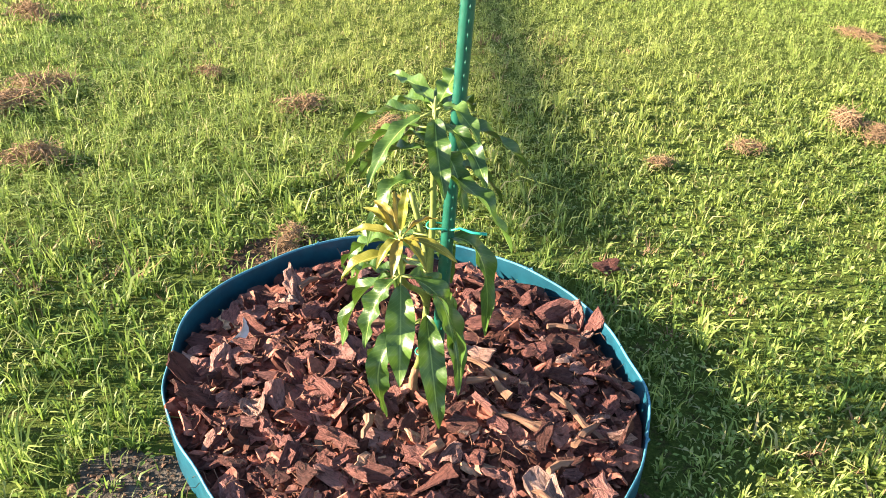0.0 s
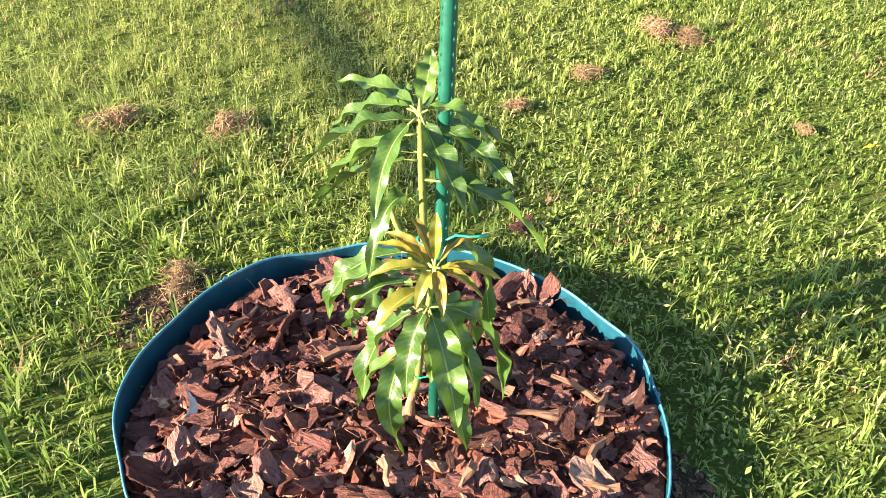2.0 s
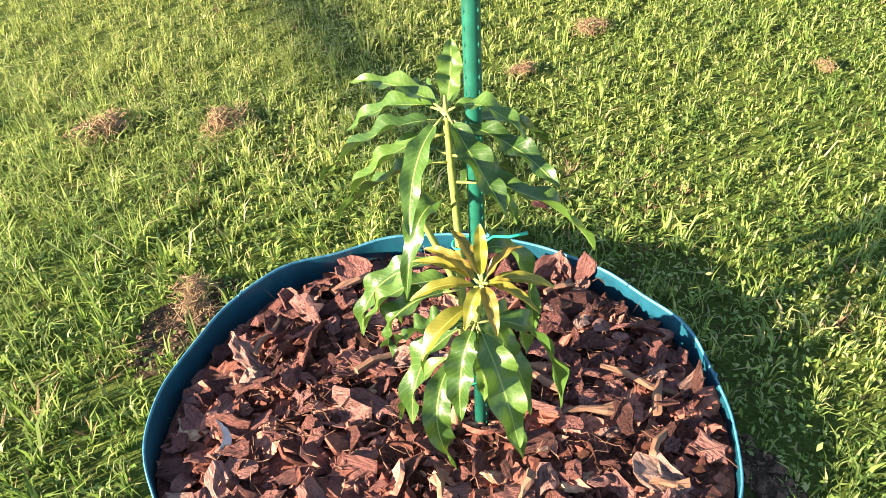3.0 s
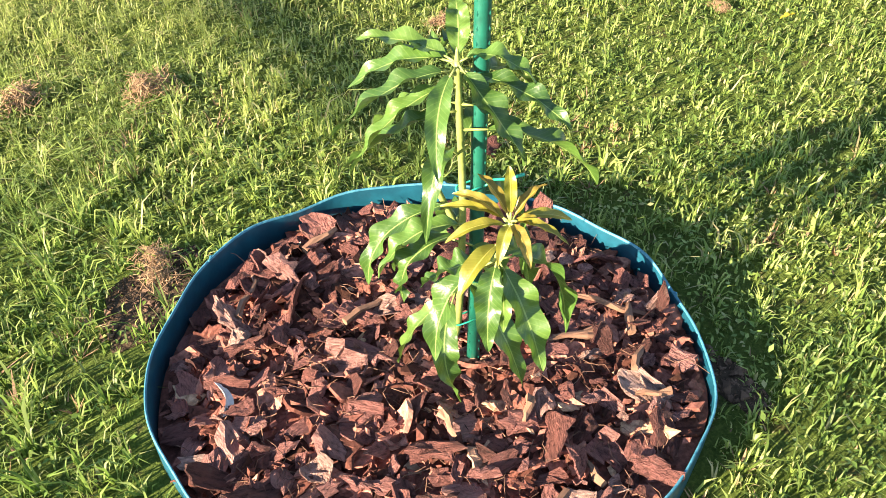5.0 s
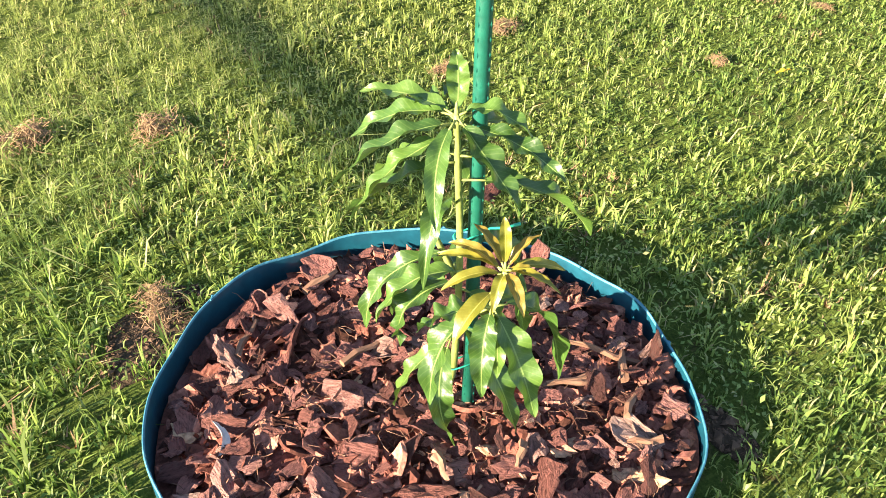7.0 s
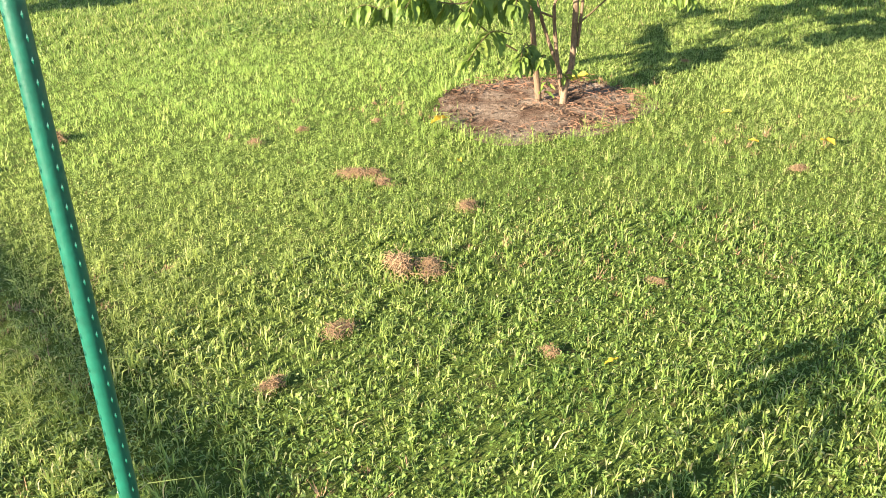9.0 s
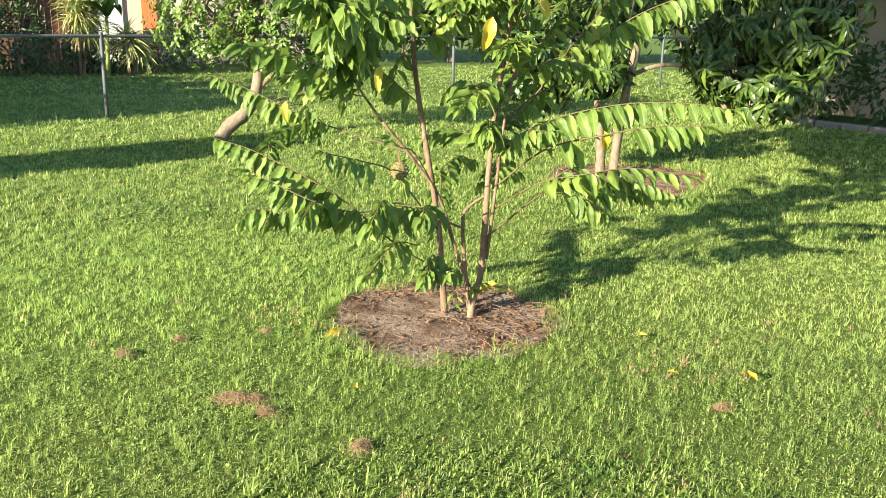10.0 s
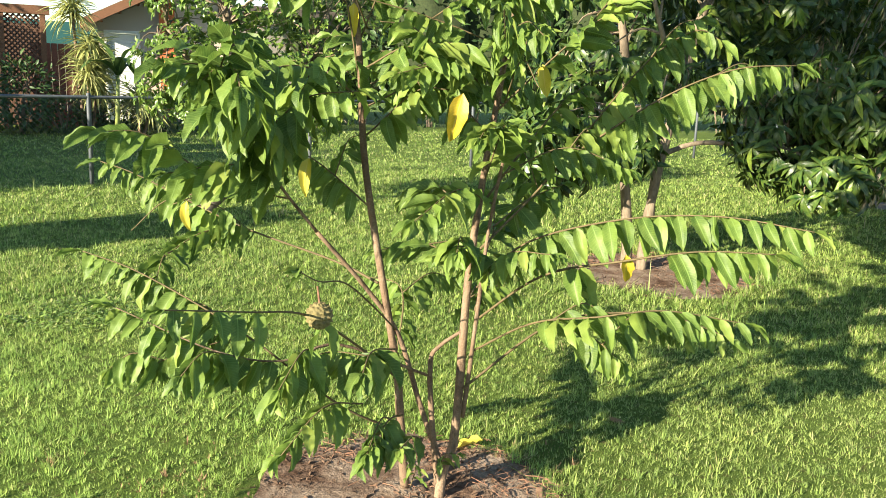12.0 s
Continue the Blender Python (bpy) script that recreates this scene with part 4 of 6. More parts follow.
def build_ground_litter():
    g = np.random.default_rng(31)
    kinds = [straw_clump(g) for _ in range(4)]
    near = [(-1.66, 3.3, 0.1), (-1.28, 2.66, 0.12), (-1.02, 2.23, 0.095), (-0.78, 2.9, 0.065), (-0.4, 2.72, 0.085), (-0.12, 2.62, 0.085), (1.57, 3.86, 0.085), (1.31, 2.97, 0.1), (0.95, 2.73, 0.06), (0.7, 2.57, 0.05), (-1.3, 2.5, 0.1), (-1.2, 2.72, 0.07), (1.4, 2.93, 0.07), (1.63, 3.82, 0.05)]
    away = [(0.51, 5.26, 0.1), (0.1, 4.97, 0.08), (1.76, 3.28, 0.06), (1.42, 2.28, 0.035), (1.95, 2.4, 0.035), (3.08, 2.78, 0.05), (1.34, 4.55, 0.05), (1.6, 4.6, 0.045), (1.97, 4.48, 0.035), (3.98, 4.33, 0.035), (-0.23, 1.99, 0.06), (1.61, 3.7, 0.06)]
    for k, (x, y, s) in enumerate(near + away):
        s *= 1.08
        m = pose(x, y, 0.016, 0, 0, g.uniform(0, 360)) @ Matrix.Diagonal((s, s * g.uniform(0.8, 1.2), s * g.uniform(0.45, 0.75), 1))
        put("dry_grass_clump", kinds[k % 4], None, m, "small heap of dry brown grass clippings on the lawn", "dry grass", "dry grass heaps")
    chip = chip_mesh(g, 3)
    put("loose_bark", chip, None, pose(0.53, 2.0, 0.025, 20, -8, 30) @ Matrix.Diagonal((0.08, 0.08, 0.08, 1)), "loose piece of reddish bark lying in the grass", "bark")
    leaf = leaf_variants(4, 0.1, 0.042, 0.1, 7, 5, 0.5, 0.006, seed=4)
    for k, (x, y, s) in enumerate(((2.25, 4.23, 1.15), (3.3, 4.4, 1.35), (3.39, 2.91, 1.0), (1.48, 2.11, 0.45), (3.4, 3.43, 0.7), (1.98, 3.66, 0.5), (7.26, 6.09, 1.3), (3.16, 3.05, 0.5))):
        v, f, u = leaf[k % 4]
        put("fallen_leaf", mesh_of("fallen_leaf", v, f, M_YELLOW, True, u), None, pose(x, y, 0.042, g.normal(0, 15), g.normal(0, 15), g.uniform(0, 360)) @ Matrix.Diagonal((s, s, s, 1)), "yellow fallen leaf lying on the ground", "leaf", "fallen leaves")
    # shell and a small green sprout in the mulch
    v, f, u = blade((0, -0.025, 0), (0.022, 0, 0.004), (0, 0.025, 0), 0.014, 10, 5, 0.9)
    put("shell_piece", mesh_of("shell_piece", v, f, M_SHELL, True), None, pose(-0.216, 1.556, 0.078, 20, 50, 10) @ Matrix.Diagonal((1.3, 1.3, 1.3, 1)), "curved white shell fragment lying on the bark", "shell")
    v, f, u = blade((0, 0, 0), (0.004, 0, 0.02), (0.012, 0.004, 0.03), 0.008, 6, 3)
    put("weed_sprout", mesh_of("weed_sprout", v, f, M_WEED, True), None, pose(0.055, 1.405, 0.045), "tiny green weed sprout in the mulch", "weed")


def build_bare_patch(x, y, rx, ry, turn, seed):
    v, f = [(0, 0, 0.005)], []
    seg = 40
    for i in (1, 2, 3, 4):
        for k in range(seg):
            a = 2 * math.pi * k / seg
            r = (1 + 0.12 * math.sin(3 * a + seed) + 0.08 * math.sin(8 * a)) * i / 4
            px, py = rx * r * math.cos(a), ry * r * math.sin(a)
            v.append((px, py, 0.001 if i == 4 else 0.005 + 0.004 * noise.noise((px * 18, py * 18, seed))))
    f += [(0, 1 + k, 1 + (k + 1) % seg) for k in range(seg)]
    for i in range(3):
        for k in range(seg):
            j = (k + 1) % seg
            f.append((1 + i * seg + k, 1 + (i + 1) * seg + k, 1 + (i + 1) * seg + j, 1 + i * seg + j))
    soil = put("bare_soil", mesh_of("bare_soil", v, f, M_SHADED_SOIL if seed < 2 else M_DARK_SOIL, True), None, pose(x, y, 0, 0, 0, turn), "patch of bare soil in the lawn beside the planter", "soil", "", "structure")
    g = np.random.default_rng(70 + seed)
    crumbs = []
    for _ in range(260):
        a, r, L = g.uniform(0, 2 * math.pi), math.sqrt(g.random()), g.lognormal(-5.6, 0.5)
        q = pose(rx * r * math.cos(a), ry * r * math.sin(a), 0.005, g.normal(0, 40), g.normal(0, 40), g.uniform(0, 360)) @ Matrix.Diagonal((L, 0.65 * L, 0.5 * L, 1))
        crumbs.append(([tuple(q @ Vector(w)) for w in ((-1, -1, 0), (1, -0.7, 0), (0.8, 1, 0.1), (-0.7, 0.8, 0), (0, 0, 1.2))], [(0, 1, 4), (1, 2, 4), (2, 3, 4), (3, 0, 4), (3, 2, 1, 0)]))
    part("crumb_litter", join(crumbs), M_CRUMB, soil)["kind"] = "stuff"


def build_pit(name, pit, label, seed):
    g = np.random.default_rng(seed)
    v, f = [(0, 0, 0.006)], []
    rings, seg = 10, 56
    for i in range(1, rings + 1):
        for k in range(seg):
            a = 2 * math.pi * k / seg
            r = pit[2] * (1.06 + 0.07 * math.sin(3 * a + seed) + 0.05 * math.sin(7 * a)) * i / rings
            x, y = r * math.cos(a), r * math.sin(a)
            z = 0.006 * (1 - (i / rings) ** 6) + 0.006 * noise.noise((x * 9, y * 9, seed)) * (i < rings)
            v.append((x, y, max(0.003, z) if i < rings else 0.001))
    for k in range(seg):
        f.append((0, 1 + k, 1 + (k + 1) % seg))
    for i in range(rings - 1):
        for k in range(seg):
            j = (k + 1) % seg
            f.append((1 + i * seg + k, 1 + (i + 1) * seg + k, 1 + (i + 1) * seg + j, 1 + i * seg + j))
    put(name, mesh_of(name, v, f, M_DIRT, True), None, pose(pit[0], pit[1], 0), label, "soil", "", "structure")
    twigs = []
    for _ in range(520):
        a, r = g.uniform(0, 2 * math.pi), math.sqrt(g.random()) * pit[2] * 1.02
        x, y = r * math.cos(a), r * math.sin(a)
        if 0.85 * x - 0.53 * y < 0.1 * g.normal() + 0.05 and 0.53 * x + 0.85 * y < 0.22 and g.random() < 0.965:
            continue
        w, L = g.uniform(0, 2 * math.pi), g.lognormal(-3.2, 0.5)
        z = 0.016 + abs(g.normal(0, 0.012))
        twigs.append(tube([(x - L / 2 * math.cos(w), y - L / 2 * math.sin(w), z), (x + g.normal(0, 0.01), y, z + 0.006), (x + L / 2 * math.cos(w), y + L / 2 * math.sin(w), z + g.normal(0, 0.006))], 0.002, 0.0012, 4))
    crumbs = []
    for _ in range(900):
        a, r = g.uniform(0, 2 * math.pi), math.sqrt(g.random()) * pit[2]
        x, y, L = r * math.cos(a), r * math.sin(a), g.lognormal(-4.9, 0.45)
        if r < 0.6 * pit[2] and x - y < 0.1 and g.random() < 0.75:
            continue
        q = pose(x, y, 0.008, g.normal(0, 40), g.normal(0, 40), g.uniform(0, 360)) @ Matrix.Diagonal((L, 0.6 * L, 0.35 * L, 1))
        crumbs.append(([tuple(q @ Vector(w)) for w in ((-1, -1, 0), (1, -0.7, 0), (0.8, 1, 0.1), (-0.7, 0.8, 0), (0, 0, 1.2))], [(0, 1, 4), (1, 2, 4), (2, 3, 4), (3, 0, 4), (3, 2, 1, 0)]))
    put("soil_crumbs", mesh_of("soil_crumbs", *join(crumbs), M_CRUMB), None, pose(pit[0], pit[1], 0), "small brown crumbs of bark and soil on the bare patch", "soil crumbs", "", "stuff")
    put("twig_litter", mesh_of("twig_litter", *join(twigs), M_TWIG), None, pose(pit[0], pit[1], 0), "dry brown twigs and bark strips on the bare soil", "twigs", "", "stuff")


# ---- sugar apple tree ----
YELLOWED = ((2.70, 3.79, 1.455, 1.2), (2.14, 4.66, 1.07, 1.0), (2.17, 4.62, 1.06, 0.8), (3.22, 3.62, 0.98, 0.9), (2.62, 4.3, 1.72, 0.8), (3.12, 3.95, 1.55, 0.9), (2.42, 4.2, 1.24, 0.9))


def build_sugar_apple():
    g = np.random.default_rng(41)
    foot = np.array((2.88, 4.2, 0.0))
    p = thing("sugar_apple_tree", foot, "small multi-stemmed sugar apple tree with rows of drooping green leaves", "tree")

    def limb(name, pts, r0, r1, per=5, sides=9):
        q = catmull([np.array(a) - foot for a in pts], per)
        part(name, tube(q, r0, r1, sides, 0.05, int(g.integers(999))), M_TRUNK, p, smooth=True)
        return q
    limb("trunk", [(2.85, 4.27, -0.03), (2.82, 4.27, 0.25), (2.79, 4.27, 0.51), (2.68, 4.31, 1.17), (2.66, 4.34, 1.6), (2.60, 4.38, 2.2)], 0.018, 0.008)
    limb("trunk", [(2.915, 4.15, -0.03), (2.93, 4.15, 0.1), (2.97, 4.14, 0.26), (3.0, 4.14, 0.82), (3.04, 4.13, 1.19), (3.09, 4.12, 1.52), (3.16, 4.09, 2.1)], 0.02, 0.008)
    limb("trunk", [(2.915, 4.16, 0.05), (2.9, 4.19, 0.3), (2.9, 4.21, 0.5), (2.93, 4.2, 0.56), (3.02, 4.17, 0.62)], 0.012, 0.006)
    limb("trunk", [(2.93, 4.16, 0.12), (2.87, 4.22, 0.34), (2.80, 4.27, 0.6), (2.68, 4.3, 0.78), (2.51, 4.33, 0.98)], 0.011, 0.007)
    limb("trunk", [(3.0, 4.14, 0.3), (3.02, 4.12, 0.6), (3.05, 4.1, 1.0), (3.08, 4.06, 1.3)], 0.009, 0.005)
    variants = leaf_variants(8, 0.128, 0.05, 0.22, 7, 5, 0.5, 0.0065, 0.7, 6)
    meshes = [mesh_of("leaf", v, f, M_ANNONA, True, u) for v, f, u in variants]
    yellow = [mesh_of("leaf", v, f, M_YELLOW, True, u) for v, f, u in variants[:2]]
    near, rest = [], []

    def spray(pts, r0, leaves, size, start=0.2, hang=0.0, side=1, gap=0.021):
        q = catmull([np.array(a) - foot for a in pts], 6)
        part("branch", tube(q, r0 * 0.85, 0.0016, 6, 0.05, int(g.integers(999))), M_TWIGBARK if r0 < 0.0065 else M_TRUNK, p, smooth=True)
        hang = hang or g.uniform(0.15, 1.05)
        seg = np.r_[0, np.cumsum(np.linalg.norm(np.diff(q, axis=0), axis=1))]
        leaves = max(leaves, int((1 - start) * seg[-1] / gap))
        for k in range(leaves):
            s = (start + (1 - start) * (k + 0.25 * g.random()) / leaves) * seg[-1]
            c = np.array([np.interp(s, seg, q[:, i]) for i in range(3)])
            c2 = np.array([np.interp(min(seg[-1], s + 0.02), seg, q[:, i]) for i in range(3)])
            c1 = np.array([np.interp(max(0, s - 0.02), seg, q[:, i]) for i in range(3)])
            t = (c2 - c1) / (np.linalg.norm(c2 - c1) + 1e-9)
            sd = np.cross(t, (0, 0, 1))
            sd /= np.linalg.norm(sd) + 1e-9
            sign = 1 if k % 2 else -1
            way = 0.45 * t + sign * sd * (0.5 + 0.12 * g.normal()) + np.array((0, 0, -hang + 0.15 * g.normal())) + g.normal(0, 0.1, 3)
            nrm = np.array((0, 0, 0.75)) + sign * sd * 0.9 + t * 0.25 * g.normal() + g.normal(0, 0.2, 3)
            near.append((frame_of(c, way, nrm, size * g.uniform(0.8, 1.12) * (1.05 - 0.45 * (k / leaves) ** 3)), 0))
        t = q[-1] - q[-3]
        t /= np.linalg.norm(t)
        for tilt in (-0.5, 0.5, 0.0):
            near.append((frame_of(q[-1], t + tilt * np.cross(t, (0, 0, 1)) + np.array((0, 0, -0.35 * hang)), np.array((0, 0, 1.0)) + g.normal(0, 0.3, 3), size * g.uniform(0.5, 0.8)), 0))
        for _ in range(side if pts[-1][2] > 0.5 else min(side, 1)):
            s = g.uniform(max(0.3, start), 0.85) * seg[-1]
            c = np.array([np.interp(s, seg, q[:, i]) for i in range(3)])
            d = q[-1] - q[0]
            d = d / np.linalg.norm(d) + g.normal(0, 0.75, 3) * np.array((1, 1, 0.45))
            d *= g.uniform(0.16, 0.3) / np.linalg.norm(d)
            spray([c + foot, c + foot + 0.55 * d + np.array((0, 0, 0.03)), c + foot + d - np.array((0, 0, 0.02))], 0.003, int(g.integers(6, 10)), size * 0.95, 0.15, hang, side=0)
    L1, L2 = [(2.51, 4.33, 0.98), (2.36, 4.31, 1.16), (2.25, 4.32, 1.37)], [(2.88, 4.2, 0.46), (2.55, 4.24, 0.61), (2.33, 4.2, 0.6), (2.12, 4.22, 0.66), (1.86, 4.34, 0.8)]
    spray(L1 + [(2.2, 4.36, 1.5), (2.12, 4.34, 1.55)], 0.007, 15, 1.3, 0.25)
    spray([(2.6, 4.16, 0.42), (2.42, 4.08, 0.47), (2.24, 4.0, 0.38)], 0.004, 10, 1.0, 0.3, 0.5, side=0)
    spray([(2.46, 4.2, 0.6), (2.33, 4.04, 0.68), (2.2, 3.92, 0.62)], 0.004, 13, 1.2, 0.25, 1.3, side=0)
    spray([(2.76, 4.22, 0.3), (2.64, 4.1, 0.38), (2.52, 3.98, 0.33)], 0.004, 6, 1.1, 0.5, 0.8, side=0)
    spray([(2.3, 4.32, 1.25), (2.2, 4.12, 1.44), (2.05, 3.98, 1.4)], 0.004, 12, 1.4, 0.1, 1.0)
    spray([(2.66, 4.34, 1.5), (2.56, 4.26, 1.74), (2.42, 4.18, 1.72)], 0.004, 13, 1.25, 0.1, 1.3)
    spray([(2.79, 4.27, 0.5), (2.9, 4.42, 0.72), (2.84, 4.6, 0.74)], 0.004, 12, 0.9, 0.2, 1.0)
    spray([(2.85, 4.24, 0.02), (2.84, 4.19, 0.12), (2.8, 4.15, 0.17)], 0.003, 5, 0.45, 0.3, side=0)
    spray([(2.36, 4.31, 1.16), (2.2, 4.25, 1.22), (2.0, 4.25, 1.2)], 0.004, 12, 1.15, 0.2)
    spray([(2.30, 4.32, 1.28), (2.38, 4.15, 1.42), (2.48, 4.0, 1.45)], 0.004, 12, 1.1, 0.1)
    spray([(2.25, 4.32, 1.37), (2.1, 4.2, 1.5), (1.98, 4.15, 1.5)], 0.004, 12, 1.2, 0.1)
    spray([(2.4, 4.3, 1.1), (2.25, 4.45, 1.12), (2.1, 4.6, 1.05)], 0.004, 11, 1.0, 0.2)
    spray(L2, 0.007, 20, 1.05, 0.55, 0.8)
    spray([(2.79, 4.27, 0.45), (2.5, 4.05, 0.68), (2.25, 3.85, 0.85), (2.02, 3.68, 0.93), (1.78, 3.54, 1.0)], 0.006, 14, 0.85, 0.45, 0.9, side=0, gap=0.036)
    spray([(2.79, 4.26, 0.25), (2.55, 4.24, 0.4), (2.25, 4.32, 0.67), (2.0, 4.55, 0.84), (1.85, 4.7, 0.9)], 0.006, 18, 0.95, 0.5)
    spray([(2.25, 4.32, 0.66), (2.1, 4.38, 0.62), (1.98, 4.45, 0.56)], 0.003, 9, 0.9, 0.2)
    spray([(2.73, 4.3, 0.79), (2.65, 4.48, 0.84), (2.4, 4.76, 0.94), (2.12, 5.01, 1.1), (2.0, 5.1, 1.15)], 0.006, 18, 0.95, 0.45)
    spray([(2.4, 4.76, 0.94), (2.25, 4.75, 0.92), (2.1, 4.7, 0.85)], 0.003, 10, 0.95, 0.1)
    spray([(2.7, 4.3, 1.05), (2.55, 4.4, 1.2), (2.42, 4.5, 1.28)], 0.004, 12, 0.95, 0.2)
    spray([(2.68, 4.31, 1.3), (2.8, 4.2, 1.45), (2.86, 4.1, 1.46)], 0.004, 11, 1.0, 0.2)
    spray([(2.66, 4.34, 1.6), (2.76, 4.3, 1.85), (2.85, 4.2, 1.92)], 0.004, 14, 1.05, 0.1)
    spray([(2.63, 4.36, 1.9), (2.45, 4.4, 2.05), (2.3, 4.4, 2.05)], 0.004, 14, 1.1, 0.1)
    spray([(2.6, 4.38, 2.1), (2.65, 4.3, 2.3), (2.75, 4.2, 2.35)], 0.004, 14, 1.05, 0.0)
    spray([(3.03, 4.12, 0.92), (3.24, 4.08, 1.12), (3.4, 4.04, 1.31), (3.6, 3.95, 1.58), (3.74, 3.87, 1.69), (3.82, 3.82, 1.66)], 0.006, 18, 1.05, 0.5, 1.1)
    spray([(3.05, 4.12, 1.1), (3.26, 4.19, 1.26), (3.44, 4.19, 1.43), (3.55, 4.18, 1.5)], 0.005, 12, 1.0, 0.5)
    spray([(3.07, 4.12, 1.39), (3.17, 4.01, 1.54), (3.24, 3.86, 1.68), (3.3, 3.8, 1.72)], 0.005, 12, 1.05, 0.4)
    spray([(3.03, 4.13, 0.66), (3.1, 3.87, 0.87), (3.21, 3.62, 0.96), (3.36, 3.45, 1.01), (3.5, 3.29, 1.02)], 0.006, 16, 1.15, 0.4, 1.0, side=0, gap=0.028)
    spray([(3.03, 4.13, 0.78), (3.12, 3.98, 0.96), (3.3, 3.72, 1.07), (3.45, 3.46, 1.11), (3.54, 3.2, 1.1)], 0.005, 20, 1.06, 0.2, 0.9, side=0, gap=0.027)
    spray([(3.03, 4.13, 0.55), (3.05, 3.85, 0.72), (3.1, 3.6, 0.8), (3.26, 3.48, 0.83), (3.46, 3.34, 0.8)], 0.005, 18, 0.9, 0.35, 0.6, gap=0.028)
    spray([(3.03, 4.13, 0.8), (2.98, 3.9, 0.95), (3.0, 3.72, 0.98)], 0.004, 10, 0.9, 0.25, 0.8, side=0)
    spray([(2.98, 4.13, 0.41), (3.28, 4.05, 0.62), (3.45, 3.94, 0.68), (3.66, 3.8, 0.68), (3.86, 3.67, 0.6)], 0.006, 20, 0.95, 0.5, 1.0)
    spray([(3.28, 4.05, 0.62), (3.36, 3.9, 0.62), (3.4, 3.78, 0.56)], 0.004, 9, 1.05, 0.3)
    spray([(3.4, 4.04, 1.27), (3.59, 3.85, 1.46), (3.76, 3.7, 1.56), (3.92, 3.58, 1.58)], 0.005, 17, 1.1, 0.15, 1.1)
    spray([(3.0, 4.14, 0.82), (2.95, 4.05, 0.94), (2.82, 3.98, 0.97)], 0.004, 11, 1.1, 0.3)
    spray([(3.01, 4.14, 0.86), (2.9, 4.3, 0.92), (2.78, 4.4, 0.88)], 0.004, 10, 0.9, 0.2)
    spray([(3.04, 4.13, 1.15), (3.0, 4.0, 1.32), (2.94, 3.9, 1.36)], 0.004, 11, 1.05, 0.2)
    spray([(3.06, 4.12, 1.3), (2.95, 4.25, 1.45), (2.86, 4.35, 1.46)], 0.004, 11, 1.0, 0.2)
    spray([(3.1, 4.12, 1.55), (3.0, 4.0, 1.76), (2.92, 3.92, 1.8)], 0.004, 14, 1.05, 0.1)
    spray([(3.12, 4.1, 1.7), (3.25, 4.05, 1.92), (3.4, 4.0, 1.98)], 0.004, 14, 1.1, 0.1)
    spray([(3.14, 4.1, 1.9), (3.02, 4.2, 2.1), (2.9, 4.25, 2.12)], 0.004, 14, 1.05, 0.1)
    spray([(3.16, 4.09, 2.05), (3.25, 4.0, 2.3), (3.35, 3.9, 2.35)], 0.004, 14, 1.05, 0.0)
    spray([(2.97, 4.14, 0.5), (3.2, 4.4, 0.66), (3.45, 4.6, 0.7), (3.6, 4.7, 0.66)], 0.005, 16, 0.95, 0.35)
    spray([(3.02, 4.12, 0.7), (3.25, 4.35, 0.9), (3.5, 4.5, 1.0)], 0.005, 14, 0.95, 0.4)
    spray([(2.82, 4.26, 0.3), (2.68, 4.12, 0.36), (2.55, 4.0, 0.34)], 0.005, 7, 1.0, 0.5, 0.6, side=0)
    spray([(2.86, 4.2, 0.22), (2.74, 4.06, 0.31), (2.64, 3.98, 0.32)], 0.004, 6, 0.8, 0.5, 0.6, side=0)
    spray([(2.9, 4.15, 0.1), (2.9, 4.1, 0.19), (2.93, 4.07, 0.2)], 0.003, 6, 0.5, 0.3, side=0)
    spray([(2.79, 4.27, 0.55), (2.6, 4.1, 0.62), (2.5, 3.98, 0.6)], 0.004, 11, 1.15, 0.4, 0.9)
    spray([(2.79, 4.27, 0.62), (2.56, 4.06, 0.8), (2.4, 3.92, 0.91), (2.28, 3.83, 0.945), (2.2, 3.78, 0.99)], 0.004, 4, 0.9, 0.8, side=0)
    for k in range(34):
        left = k % 2
        z = g.uniform(0.95, 2.2) if k < 12 else g.uniform(1.25, 2.3)
        stem = np.array((2.68, 4.32, z)) if left else np.array((3.02 + 0.06 * z, 4.12, z))
        a = g.uniform(0, 2 * math.pi)
        d = np.array((math.cos(a), math.sin(a), 0)) * g.uniform(0.26, 0.62)
        spray([stem, stem + 0.5 * d + np.array((0, 0, g.uniform(0.05, 0.14))), stem + d + np.array((0, 0, g.uniform(0.0, 0.16)))], 0.004, int(g.integers(10, 14)), g.uniform(0.85, 1.1), 0.3, side=1)
    # the fruit hangs clear of the leaves
    for k in (0.0, 0.1, 0.2, 0.3, 0.42, 0.56):
        c = np.array((2.28 - 0.57 * k, 3.83 - 0.81 * k, 0.86 + 0.1 * k)) - foot
        near = [q for q in near if np.linalg.norm(q[0][:3, 3] + 0.06 * q[0][:3, 0] - c) > 0.105]
    for x, y, z, size in YELLOWED:
        open_air = [np.array((x - 0.57 * k, y - 0.81 * k, z - 0.07)) - foot for k in (0.0, 0.12, 0.24, 0.36, 0.48, 0.6)]
        near = [q for q in near if min(np.linalg.norm(q[0][:3, 3] + 0.05 * q[0][:3, 0] - c) for c in open_air) > 0.13]
        near.append((frame_of(np.array((x, y, z)) - foot, g.normal(0, 0.12, 3) + np.array((0, 0, -1.0)), (-0.6 + 0.3 * g.normal(), -0.8, 0.1), size), 1))
    order = sorted(range(len(near)), key=lambda i: near[i][0][1, 3] - 0.5 * near[i][0][0, 3])
